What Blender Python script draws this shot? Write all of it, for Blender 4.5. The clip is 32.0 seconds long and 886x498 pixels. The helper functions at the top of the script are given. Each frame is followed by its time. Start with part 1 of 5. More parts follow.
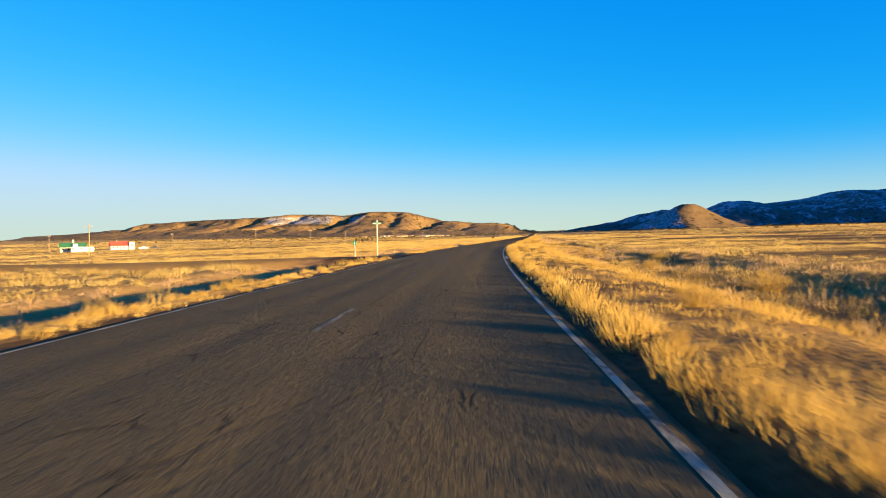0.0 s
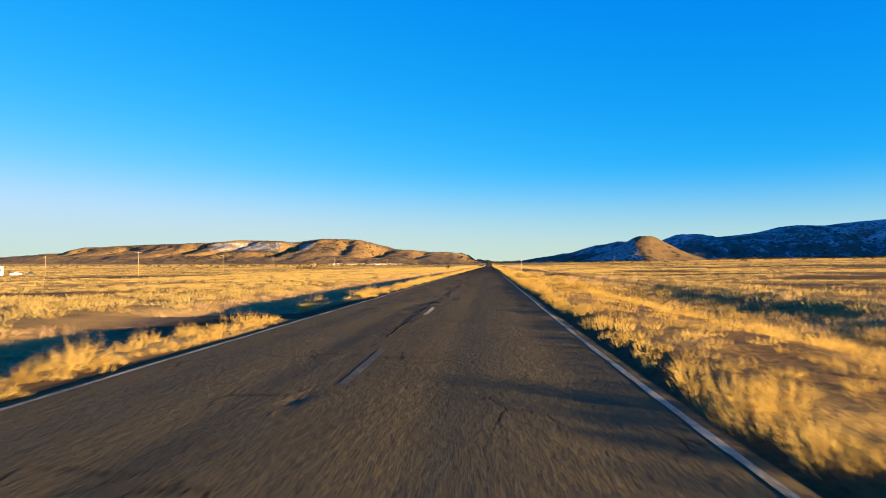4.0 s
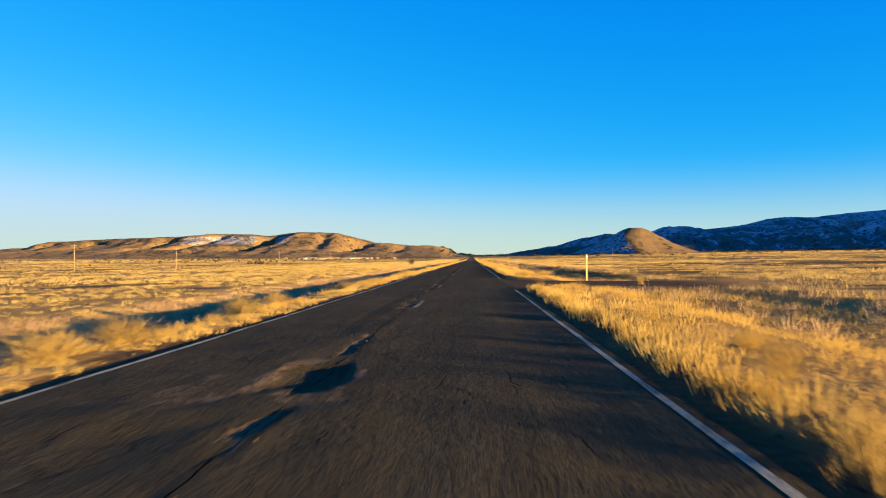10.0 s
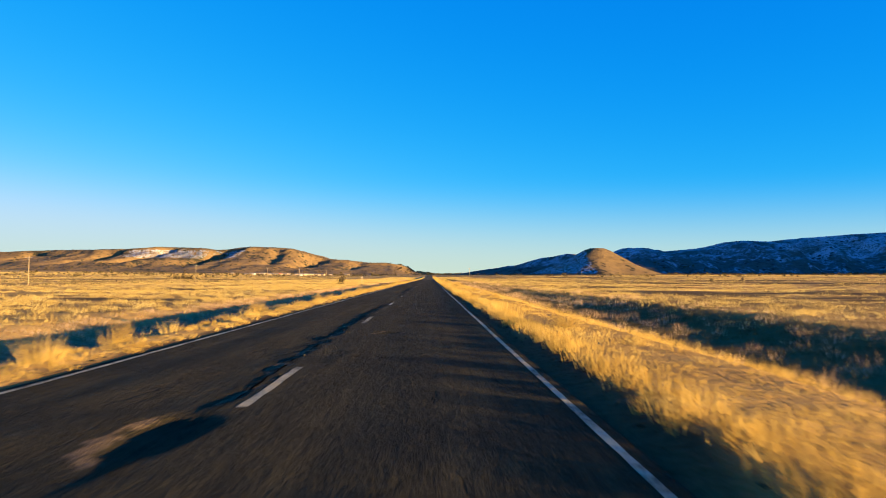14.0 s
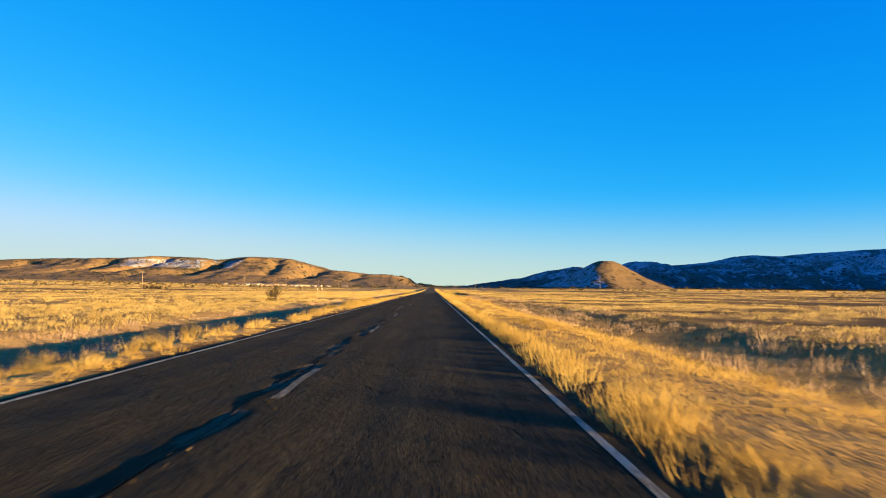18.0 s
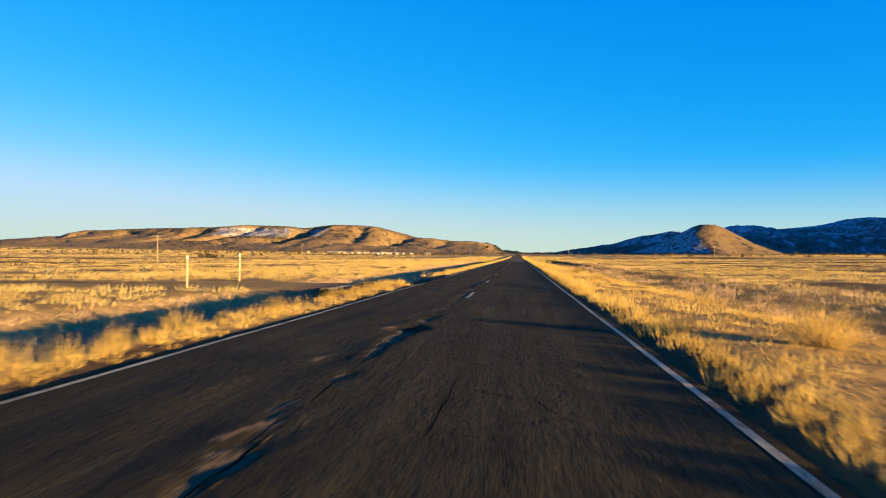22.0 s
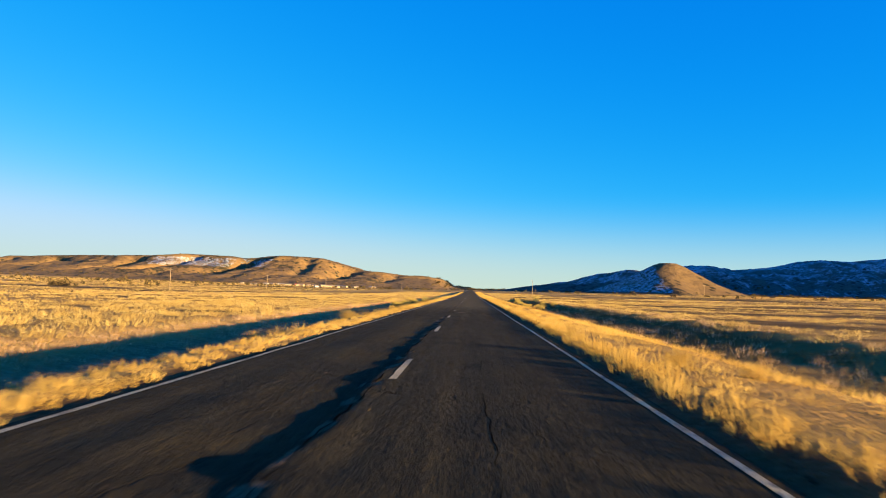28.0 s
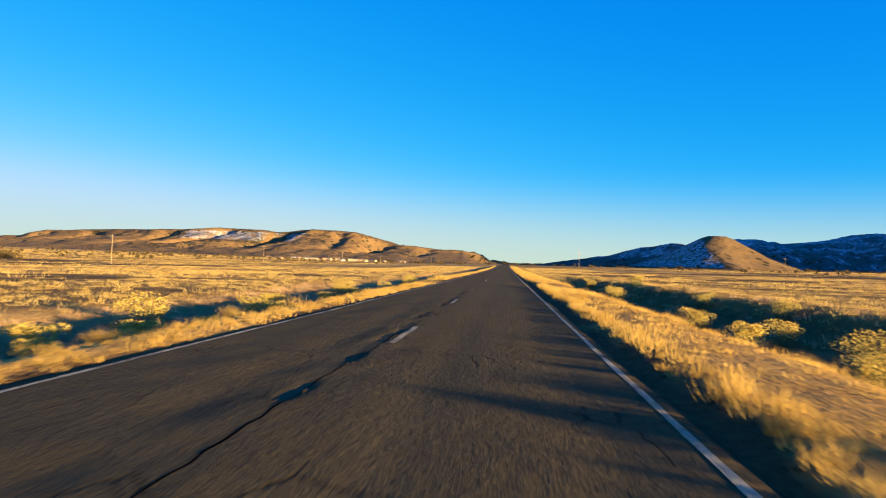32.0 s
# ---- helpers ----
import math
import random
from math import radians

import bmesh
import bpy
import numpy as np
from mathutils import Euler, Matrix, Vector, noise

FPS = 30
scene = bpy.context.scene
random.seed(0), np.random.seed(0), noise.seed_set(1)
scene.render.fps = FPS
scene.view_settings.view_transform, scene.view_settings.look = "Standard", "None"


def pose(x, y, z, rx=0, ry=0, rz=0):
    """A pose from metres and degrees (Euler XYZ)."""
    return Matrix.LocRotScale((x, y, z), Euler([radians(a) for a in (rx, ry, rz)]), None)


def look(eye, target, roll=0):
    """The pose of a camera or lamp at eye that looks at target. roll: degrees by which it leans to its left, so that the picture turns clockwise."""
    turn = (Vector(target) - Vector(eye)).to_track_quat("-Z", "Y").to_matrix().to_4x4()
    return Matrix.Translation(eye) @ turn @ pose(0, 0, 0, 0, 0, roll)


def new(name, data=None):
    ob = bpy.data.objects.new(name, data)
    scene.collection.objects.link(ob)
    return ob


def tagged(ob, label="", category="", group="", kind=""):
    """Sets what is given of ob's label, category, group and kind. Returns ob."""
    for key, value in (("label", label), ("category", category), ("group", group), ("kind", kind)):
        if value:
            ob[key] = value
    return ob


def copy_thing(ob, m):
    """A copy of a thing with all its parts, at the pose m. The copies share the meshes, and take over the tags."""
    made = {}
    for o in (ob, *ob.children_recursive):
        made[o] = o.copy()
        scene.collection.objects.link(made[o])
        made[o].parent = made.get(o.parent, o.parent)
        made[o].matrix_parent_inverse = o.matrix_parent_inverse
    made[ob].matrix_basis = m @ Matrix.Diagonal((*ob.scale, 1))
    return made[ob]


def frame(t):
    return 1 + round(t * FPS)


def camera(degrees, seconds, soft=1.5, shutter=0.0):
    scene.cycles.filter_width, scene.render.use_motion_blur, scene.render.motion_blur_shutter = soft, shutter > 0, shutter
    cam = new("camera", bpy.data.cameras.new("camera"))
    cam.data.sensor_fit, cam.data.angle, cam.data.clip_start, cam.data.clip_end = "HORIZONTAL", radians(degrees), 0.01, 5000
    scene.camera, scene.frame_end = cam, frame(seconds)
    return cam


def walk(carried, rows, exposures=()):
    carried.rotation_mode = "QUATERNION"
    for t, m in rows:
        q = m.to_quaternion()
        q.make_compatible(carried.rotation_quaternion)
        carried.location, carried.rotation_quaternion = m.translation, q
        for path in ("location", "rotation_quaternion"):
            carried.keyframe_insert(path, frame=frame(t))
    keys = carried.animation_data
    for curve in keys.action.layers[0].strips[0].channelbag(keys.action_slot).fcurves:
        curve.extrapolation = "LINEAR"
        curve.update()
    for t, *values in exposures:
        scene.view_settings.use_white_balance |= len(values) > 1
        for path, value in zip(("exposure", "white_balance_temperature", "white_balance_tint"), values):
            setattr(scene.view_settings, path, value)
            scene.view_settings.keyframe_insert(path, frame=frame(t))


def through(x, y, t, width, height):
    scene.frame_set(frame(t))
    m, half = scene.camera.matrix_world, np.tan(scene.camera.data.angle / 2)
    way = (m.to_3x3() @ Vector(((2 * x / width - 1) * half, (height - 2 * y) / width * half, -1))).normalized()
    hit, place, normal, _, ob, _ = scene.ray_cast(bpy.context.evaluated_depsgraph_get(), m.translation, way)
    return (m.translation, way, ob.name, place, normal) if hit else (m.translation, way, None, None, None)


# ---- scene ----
cam = camera(63.1, 32.0, soft=1.0, shutter=0.2)

# seconds, x, y, turn to the left, tilt up, roll (degrees); the eye stays 1.31 m over the road
PATH = [
    (0, 6.60, 12.72, 7.41, -1.00, -1.07),
    (0.5, 5.58, 22.29, 6.77, -0.93, -0.65),
    (1, 4.50, 31.84, 7.10, -0.60, -0.74),
    (1.5, 3.76, 41.39, 8.01, -0.77, -1.18),
    (2, 3.25, 50.94, 8.28, -0.80, -0.81),
    (2.5, 2.72, 60.49, 6.04, 1.35, -0.52),
    (4.5, 1.26, 98.66, 3.70, 1.18, -0.23),
    (5, 1.13, 108.20, 4.89, 0.65, -0.21),
    (5.5, 1.14, 117.73, 8.95, 0.27, 2.82),
    (6, 1.21, 127.26, 10.28, -0.72, 1.83),
    (6.5, 1.27, 136.78, 11.31, -0.12, 1.65),
    (7, 1.28, 146.30, 10.66, 0.91, 1.40),
    (7.5, 1.30, 155.80, 10.50, 0.69, 1.03),
    (8, 1.28, 165.31, 8.29, -0.60, 0.78),
    (8.5, 1.23, 174.82, 7.58, -0.80, 1.71),
    (9, 1.28, 184.34, 6.53, -0.85, 1.25),
    (9.5, 1.30, 193.86, 5.30, -0.24, 1.42),
    (10, 1.32, 203.39, 2.34, 0.77, -0.42),
    (10.5, 1.32, 212.90, 0.48, 1.45, 0.13),
    (11, 1.32, 222.41, -1.21, 2.53, -0.41),
    (11.5, 1.35, 231.90, -1.39, 4.08, 0.52),
    (12, 1.46, 241.37, -0.76, 4.21, 0.65),
    (12.5, 1.51, 250.83, -0.31, 3.40, 0.88),
    (13, 1.56, 260.27, 0.10, 2.95, -0.28),
    (13.5, 1.59, 269.70, -0.33, 1.84, -0.36),
    (14, 1.62, 279.13, -0.97, 2.22, 0.53),
    (14.5, 1.65, 288.56, -0.35, 2.56, 1.34),
    (16.5, 1.73, 326.23, -0.18, 3.30, 0.02),
    (17, 1.66, 335.63, 0.06, 2.92, -0.66),
    (17.5, 1.61, 345.03, -0.94, 2.97, 0.27),
    (18, 1.56, 354.43, -0.78, 3.21, 1.08),
    (18.5, 1.49, 363.83, 0.01, 3.62, 1.52),
    (19, 1.56, 373.23, 1.85, 5.03, 1.65),
    (19.5, 1.56, 382.65, 1.39, 5.32, 2.00),
    (20, 1.43, 392.10, 1.41, 4.77, 1.49),
    (20.5, 1.39, 401.57, 4.45, 3.22, 1.66),
    (21, 1.37, 411.06, 5.38, 1.18, 0.70),
    (21.5, 1.38, 420.56, 6.45, -0.18, 0.78),
    (22, 1.33, 430.04, 6.01, 0.49, 0.75),
    (22.5, 1.36, 439.49, 4.96, 1.13, 0.27),
    (23, 1.41, 448.93, 4.46, 0.97, 1.42),
    (23.5, 1.42, 458.37, 4.77, 1.38, 1.96),
    (24, 1.43, 467.82, 3.56, 1.71, 2.22),
    (24.5, 1.30, 477.27, 3.77, 2.43, 1.44),
    (25, 1.15, 486.72, 4.04, 2.47, 0.99),
    (25.5, 1.05, 496.18, 3.73, 2.44, 0.90),
    (27.5, 0.88, 534.02, 2.85, 2.70, 1.67),
    (28, 0.88, 543.48, 2.33, 3.36, 1.90),
    (28.5, 0.91, 552.94, 2.92, 3.60, 1.39),
    (29, 0.95, 562.40, 2.27, 2.97, 1.60),
    (29.5, 0.97, 571.85, 1.52, 3.54, -0.92),
    (30, 1.01, 581.30, 2.22, 3.67, -0.19),
    (30.5, 1.14, 590.75, 2.65, 2.75, 1.88),
    (31, 1.39, 600.18, 3.49, 1.99, 1.90),
    (31.5, 1.51, 609.60, 4.18, 1.17, 2.32),
    (32, 1.58, 619.02, 5.08, 1.24, 1.97),]
EYE = 1.31


def ahead(turn, tilt):
    a, b = radians(turn), radians(tilt)
    return Vector((-math.sin(a) * math.cos(b), math.cos(a) * math.cos(b), math.sin(b)))


walk(cam, [(t, look((x, y, EYE), Vector((x, y, EYE)) + 20 * ahead(turn, tilt), roll)) for t, x, y, turn, tilt, roll in PATH],
     exposures=[(0.0, 2.3), (32.0, 2.3)])

# ---- light ----
SUN_ELEVATION = 5.0
SUN_WAY = Vector((0.857, -0.515, 0)).normalized()          # level way towards the sun
sun_vec = (SUN_WAY * math.cos(radians(SUN_ELEVATION)) + Vector((0, 0, math.sin(radians(SUN_ELEVATION))))).normalized()
sun_data = bpy.data.lights.new("sun", "SUN")
sun_data.energy, sun_data.angle, sun_data.color = 4.9, radians(0.55), (1.0, 0.70, 0.31)
sun = new("sun", sun_data)
sun.matrix_world = look((0, 0, 400), Vector((0, 0, 400)) - sun_vec)

world = bpy.data.worlds.new("world")
scene.world = world
world.use_nodes = True
wn = world.node_tree
sky = wn.nodes.new("ShaderNodeTexSky")
sky.sky_type = "NISHITA"
sky.sun_disc = False
sky.sun_elevation = radians(12)
sky.sun_rotation = math.atan2(SUN_WAY.x, SUN_WAY.y)
sky.altitude = 1800
sky.air_density, sky.dust_density, sky.ozone_density = 1.0, 0.05, 4.5
split, joined = wn.nodes.new("ShaderNodeSeparateColor"), wn.nodes.new("ShaderNodeCombineColor")
wn.links.new(sky.outputs["Color"], split.inputs[0])
# a deep, clear winter sky: channel, power, share, most; red comes in only where the sky pales
for i, power, share, most in ((1, 0.78, 0.90, 3.1), (0, 5.5, 0.0042, 2.0), (2, 0.24, 2.80, 4.9)):
    last = split.outputs[i] if i else last
    for op, v in (("POWER", power), ("MULTIPLY", share), ("SMOOTH_MIN", most)):
        n_ = wn.nodes.new("ShaderNodeMath")
        n_.operation = op
        n_.inputs[1].default_value = v
        n_.inputs[2].default_value = 0.32 * most      # width of the soft limit
        wn.links.new(last, n_.inputs[0])
        last = n_.outputs[0]
    wn.links.new(last, joined.inputs[i])
# the warm, pale haze that lies along the horizon
up, height, haze = wn.nodes.new("ShaderNodeTexCoord"), wn.nodes.new("ShaderNodeSeparateXYZ"), wn.nodes.new("ShaderNodeMapRange")
wn.links.new(up.outputs["Generated"], height.inputs[0])
wn.links.new(height.outputs[2], haze.inputs[0])
haze.interpolation_type = "SMOOTHERSTEP"
for i, v in zip((1, 2, 3, 4), (-0.05, 0.15, 1.0, 0.0)):
    haze.inputs[i].default_value = v
hazy = wn.nodes.new("ShaderNodeMix")
hazy.data_type = "RGBA"
hazy.inputs[7].default_value = (2.6, 3.1, 2.45, 1)
wn.links.new(haze.outputs[0], hazy.inputs[0])
wn.links.new(joined.outputs[0], hazy.inputs[6])
wn.links.new(hazy.outputs[2], wn.nodes["Background"].inputs["Color"])
wn.nodes["Background"].inputs["Strength"].default_value = 0.05


# ---- materials ----
class Mat:
    """A procedural material, built node by node."""

    def __init__(self, name, rough=0.9, metal=0.0, spec=0.3):
        self.m = bpy.data.materials.new(name)
        self.m.use_nodes = True
        self.t = self.m.node_tree
        self.b = self.t.nodes["Principled BSDF"]
        self.b.inputs["Roughness"].default_value = rough
        self.b.inputs["Metallic"].default_value = metal
        self.b.inputs["Specular IOR Level"].default_value = spec
        self.co = self.node("ShaderNodeNewGeometry").outputs["Position"]

    def node(self, kind, **sets):
        n = self.t.nodes.new(kind)
        for k, v in sets.items():
            n.inputs[k.replace("_", " ")].default_value = v
        return n

    def link(self, a, b):
        self.t.links.new(a, b)

    def scaled(self, sx, sy, sz):
        n = self.node("ShaderNodeVectorMath")
        n.operation = "MULTIPLY"
        n.inputs[1].default_value = (sx, sy, sz)
        self.link(self.co, n.inputs[0])
        return n.outputs[0]

    def noise(self, scale, detail=4, rough=0.6, vec=None, distort=0.0):
        n = self.node("ShaderNodeTexNoise", Scale=scale, Detail=detail, Roughness=rough, Distortion=distort)
        self.link(vec or self.co, n.inputs["Vector"])
        return n.outputs["Fac"]

    def ramp(self, fac, *stops):
        n = self.node("ShaderNodeValToRGB")
        e = n.color_ramp.elements
        while len(e) < len(stops):
            e.new(0.5)
        for el, (pos, col) in zip(e, stops):
            el.position, el.color = pos, (*col, 1) if len(col) == 3 else col
        self.link(fac, n.inputs["Fac"])
        return n.outputs["Color"]

    def span(self, fac, a, b, lo=0.0, hi=1.0):
        n = self.node("ShaderNodeMapRange")
        n.interpolation_type = "SMOOTHSTEP"
        for i, v in zip((1, 2, 3, 4), (a, b, lo, hi)):
            n.inputs[i].default_value = v
        self.link(fac, n.inputs[0])
        return n.outputs[0]

    def mix(self, fac, a, b, mode="MIX"):
        n = self.node("ShaderNodeMix")
        n.data_type, n.blend_type = "RGBA", mode
        for sock, v in ((n.inputs[0], fac), (n.inputs[6], a), (n.inputs[7], b)):
            if isinstance(v, (int, float)):
                sock.default_value = v
            elif isinstance(v, tuple):
                sock.default_value = (*v, 1)
            else:
                self.link(v, sock)
        return n.outputs[2]

    def math(self, op, a, b=0.0):
        n = self.node("ShaderNodeMath")
        n.operation = op
        for sock, v in ((n.inputs[0], a), (n.inputs[1], b)):
            if isinstance(v, (int, float)):
                sock.default_value = v
            else:
                self.link(v, sock)
        return n.outputs[0]

    def island(self):
        return self.node("ShaderNodeNewGeometry").outputs["Random Per Island"]

    def thing(self):
        return self.node("ShaderNodeObjectInfo").outputs["Random"]

    def attr(self, name):
        n = self.node("ShaderNodeAttribute")
        n.attribute_name = name
        return n.outputs["Fac"]

    def normal_z(self):
        n = self.node("ShaderNodeSeparateXYZ")
        self.link(self.node("ShaderNodeNewGeometry").outputs["Normal"], n.inputs[0])
        return n.outputs[2]

    def axis(self, i):
        n = self.node("ShaderNodeSeparateXYZ")
        self.link(self.co, n.inputs[0])
        return n.outputs[i]

    def colour(self, c):
        if isinstance(c, tuple):
            self.b.inputs["Base Color"].default_value = (*c, 1)
        else:
            self.link(c, self.b.inputs["Base Color"])
        return self

    def bump(self, fac, strength, dist):
        n = self.node("ShaderNodeBump", Strength=strength, Distance=dist)
        self.link(fac, n.inputs["Height"])
        self.link(n.outputs[0], self.b.inputs["Normal"])
        return self

    def glow_through(self, amount, colour):
        """Thin leaves let light through."""
        tr = self.node("ShaderNodeBsdfTranslucent")
        if isinstance(colour, tuple):
            tr.inputs[0].default_value = (*colour, 1)
        else:
            self.link(colour, tr.inputs[0])
        mx = self.node("ShaderNodeMixShader")
        mx.inputs[0].default_value = amount
        out = self.t.nodes["Material Output"]
        self.link(self.b.outputs[0], mx.inputs[1])
        self.link(tr.outputs[0], mx.inputs[2])
        self.link(mx.outputs[0], out.inputs["Surface"])
        return self


def grass_mat(name, low, mid, high, through=0.5, tufted=True):
    """Dry leaves that let light through. tufted: the leaves of one bunch share a tone."""
    m = Mat(name, rough=0.8, spec=0.1)
    patch = m.noise(0.12, 3)
    tone = m.island()
    if tufted:
        tone = m.math("ADD", m.math("MULTIPLY", m.attr("tone"), 0.7), m.math("MULTIPLY", tone, 0.3))
    c = m.ramp(tone, (0.05, low), (0.45, mid), (0.95, high))
    c = m.mix(m.span(patch, 0.35, 0.68), c, m.mix(0.45, c, low))
    m.colour(c).glow_through(through, c)
    return m.m


GRASS_GOLD = grass_mat("golden_grass", (0.27, 0.16, 0.038), (0.50, 0.325, 0.08), (0.66, 0.465, 0.15), 0.55)
GRASS_PALE = grass_mat("pale_grass", (0.27, 0.17, 0.05), (0.465, 0.325, 0.102), (0.60, 0.45, 0.175))
# pale ditch grass, its colour reddened to warm the blue shade around it
GRASS_BLEACHED = grass_mat("bleached_grass", (0.22, 0.135, 0.07), (0.47, 0.30, 0.165), (0.64, 0.45, 0.27))
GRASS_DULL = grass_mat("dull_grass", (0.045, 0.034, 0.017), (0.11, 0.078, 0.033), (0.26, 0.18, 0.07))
SAGE = grass_mat("grey_green_scrub", (0.06, 0.066, 0.034), (0.11, 0.115, 0.055), (0.20, 0.19, 0.09), 0.2, False)
BLOOM = grass_mat("dry_yellow_bloom", (0.34, 0.24, 0.045), (0.46, 0.34, 0.075), (0.55, 0.43, 0.13), 0.25, False)
JUNIPER = grass_mat("juniper_leaf", (0.04, 0.03, 0.013), (0.085, 0.06, 0.025), (0.15, 0.10, 0.04), 0.1, False)

m = Mat("straw_plain", rough=0.95, spec=0.1)
big = m.noise(0.02, 5, 0.6, m.scaled(0.5, 1.2, 1))
mid_n = m.noise(0.35, 5, 0.65, m.scaled(0.6, 1.3, 1))
fine = m.noise(7.0, 3, 0.7)
straw = m.ramp(mid_n, (0.22, (0.2516, 0.1292, 0.034)), (0.42, (0.476, 0.2618, 0.0646)), (0.62, (0.5576, 0.3264, 0.0884)), (0.85, (0.5984, 0.3876, 0.1292)))
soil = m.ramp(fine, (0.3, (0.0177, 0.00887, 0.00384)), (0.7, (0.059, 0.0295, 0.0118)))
plain_c = m.mix(m.span(big, 0.50, 0.66), straw, m.mix(0.45, straw, soil))
plain_c = m.mix(m.math("MULTIPLY", m.span(fine, 0.35, 0.75), 0.35), plain_c, (0.5304, 0.34, 0.1224))
soil_or_shade = m.attr("bare_or_shade")
grown = m.math("SUBTRACT", 1.0, m.math("MULTIPLY", m.math("MULTIPLY", soil_or_shade, soil_or_shade), 0.65))     # trodden soil lies flatter than grass
# pale straw of the left ditch, reddened to offset its blue shade
plain_c = m.mix(m.attr("bleached"), plain_c, m.ramp(m.noise(2.5, 5, 0.7), (0.3, (0.11, 0.066, 0.036)), (0.55, (0.26, 0.16, 0.09)), (0.75, (0.42, 0.28, 0.165))))
m.colour(m.mix(soil_or_shade, plain_c, soil)).bump(m.math("MULTIPLY", m.math("SUBTRACT", m.math("ADD", mid_n, m.math("MULTIPLY", fine, 0.25)), 0.62), grown), 1.0, 0.9)
PLAIN = m.m

m = Mat("old_asphalt", rough=0.97, spec=0.08)
grit = m.noise(55, 2, 0.7)
streak = m.noise(1.0, 4, 0.65, m.scaled(2.6, 0.10, 1))
blot = m.noise(0.45, 5, 0.65)
tar = m.ramp(grit, (0.25, (0.00545, 0.00422, 0.00183)), (0.55, (0.0254, 0.0191, 0.00815)), (0.80, (0.103, 0.0768, 0.035)))
tar = m.mix(m.span(streak, 0.42, 0.66), tar, m.mix(0.65, tar, (0.0515, 0.0389, 0.0176)))
drag = m.noise(1.0, 4, 0.7, m.scaled(9.0, 0.45, 1))
tar = m.mix(m.span(drag, 0.48, 0.66, 0, 0.7), tar, m.mix(0.75, tar, (0.00605, 0.00515, 0.00302)))
tar = m.mix(m.span(blot, 0.46, 0.66, 0, 0.9), tar, m.mix(0.5, tar, (0.00422, 0.00393, 0.00363)))
gravel = m.ramp(m.noise(30, 4, 0.7), (0.3, (0.05, 0.034, 0.02)), (0.6, (0.14, 0.094, 0.056)), (0.8, (0.26, 0.18, 0.11)))
ruts = m.noise(1.0, 5, 0.75, m.scaled(4.0, 1.5, 1))
tar = m.mix(m.span(ruts, 0.50, 0.75, 0, 0.6), tar, (0.0585, 0.0437, 0.0202))
split_net = m.node("ShaderNodeTexVoronoi", Scale=1.1)
split_net.feature = "DISTANCE_TO_EDGE"
bent = m.node("ShaderNodeVectorMath")
bent.operation = "MULTIPLY_ADD"
bent.inputs[1].default_value = (0.293, 0.293, 0.293)
wob = m.node("ShaderNodeTexNoise", Scale=1.7, Detail=4, Roughness=0.7)
m.link(m.co, wob.inputs["Vector"])
m.link(wob.outputs["Color"], bent.inputs[0])
m.link(m.scaled(1.0, 0.6, 1.0), bent.inputs[2])
m.link(bent.outputs[0], split_net.inputs["Vector"])
cracks = m.math("MULTIPLY", m.span(split_net.outputs["Distance"], 0.003, 0.020, 1, 0), m.span(m.noise(0.5, 3), 0.50, 0.64))
tar = m.mix(m.math("MULTIPLY", m.attr("pale"), 0.85), tar, m.mix(0.6, tar, (0.17, 0.13, 0.068)))
pits = m.span(m.noise(11, 4, 0.75, m.scaled(1, 0.7, 1)), 0.60, 0.69)
tar = m.mix(m.math("MULTIPLY", pits, 0.75), tar, (0.006, 0.005, 0.003))
tar = m.mix(m.math("MULTIPLY", cracks, 0.65), tar, (0.00246, 0.00205, 0.00164))
broken = m.span(m.math("ADD", m.attr("worn"), m.math("MULTIPLY", m.math("SUBTRACT", m.noise(5.5, 5, 0.75, m.scaled(1, 0.6, 1)), 0.5), 1.5)), 0.38, 0.55)
relief = m.math("ADD", m.math("MULTIPLY", grit, 0.4), m.math("ADD", m.math("MULTIPLY", m.noise(9, 4, 0.7), 1.5), ruts))
m.colour(m.mix(broken, tar, gravel)).bump(m.math("SUBTRACT", relief, m.math("MULTIPLY", cracks, 0.8)), 1.0, 0.075)
ASPHALT = m.m


CRACK = Mat("open_crack", rough=1.0, spec=0.0).colour((0.004, 0.0035, 0.003)).m


def paint_mat(name, col, wear_lo, wear_hi, uneven=0.0):
    q = Mat(name, rough=0.7, spec=0.3)
    w = q.span(q.math("ADD", q.math("MULTIPLY", q.noise(14, 5, 0.75), 0.6), q.math("ADD", q.math("MULTIPLY", q.noise(0.7, 3), 0.4), q.math("MULTIPLY", q.thing(), uneven))), wear_lo, wear_hi)
    q.colour(q.mix(w, col, (0.05, 0.038, 0.017))).bump(q.math("ADD", q.noise(55, 2, 0.7), q.noise(9, 4, 0.7)), 1.0, 0.05)
    return q.m


LINE_PAINT = paint_mat("worn_white_line_paint", (0.425, 0.374, 0.255), 0.46, 0.60)
DASH_PAINT = paint_mat("worn_yellow_dash_paint", (0.36, 0.30, 0.19), 0.50, 0.66, 0.22)


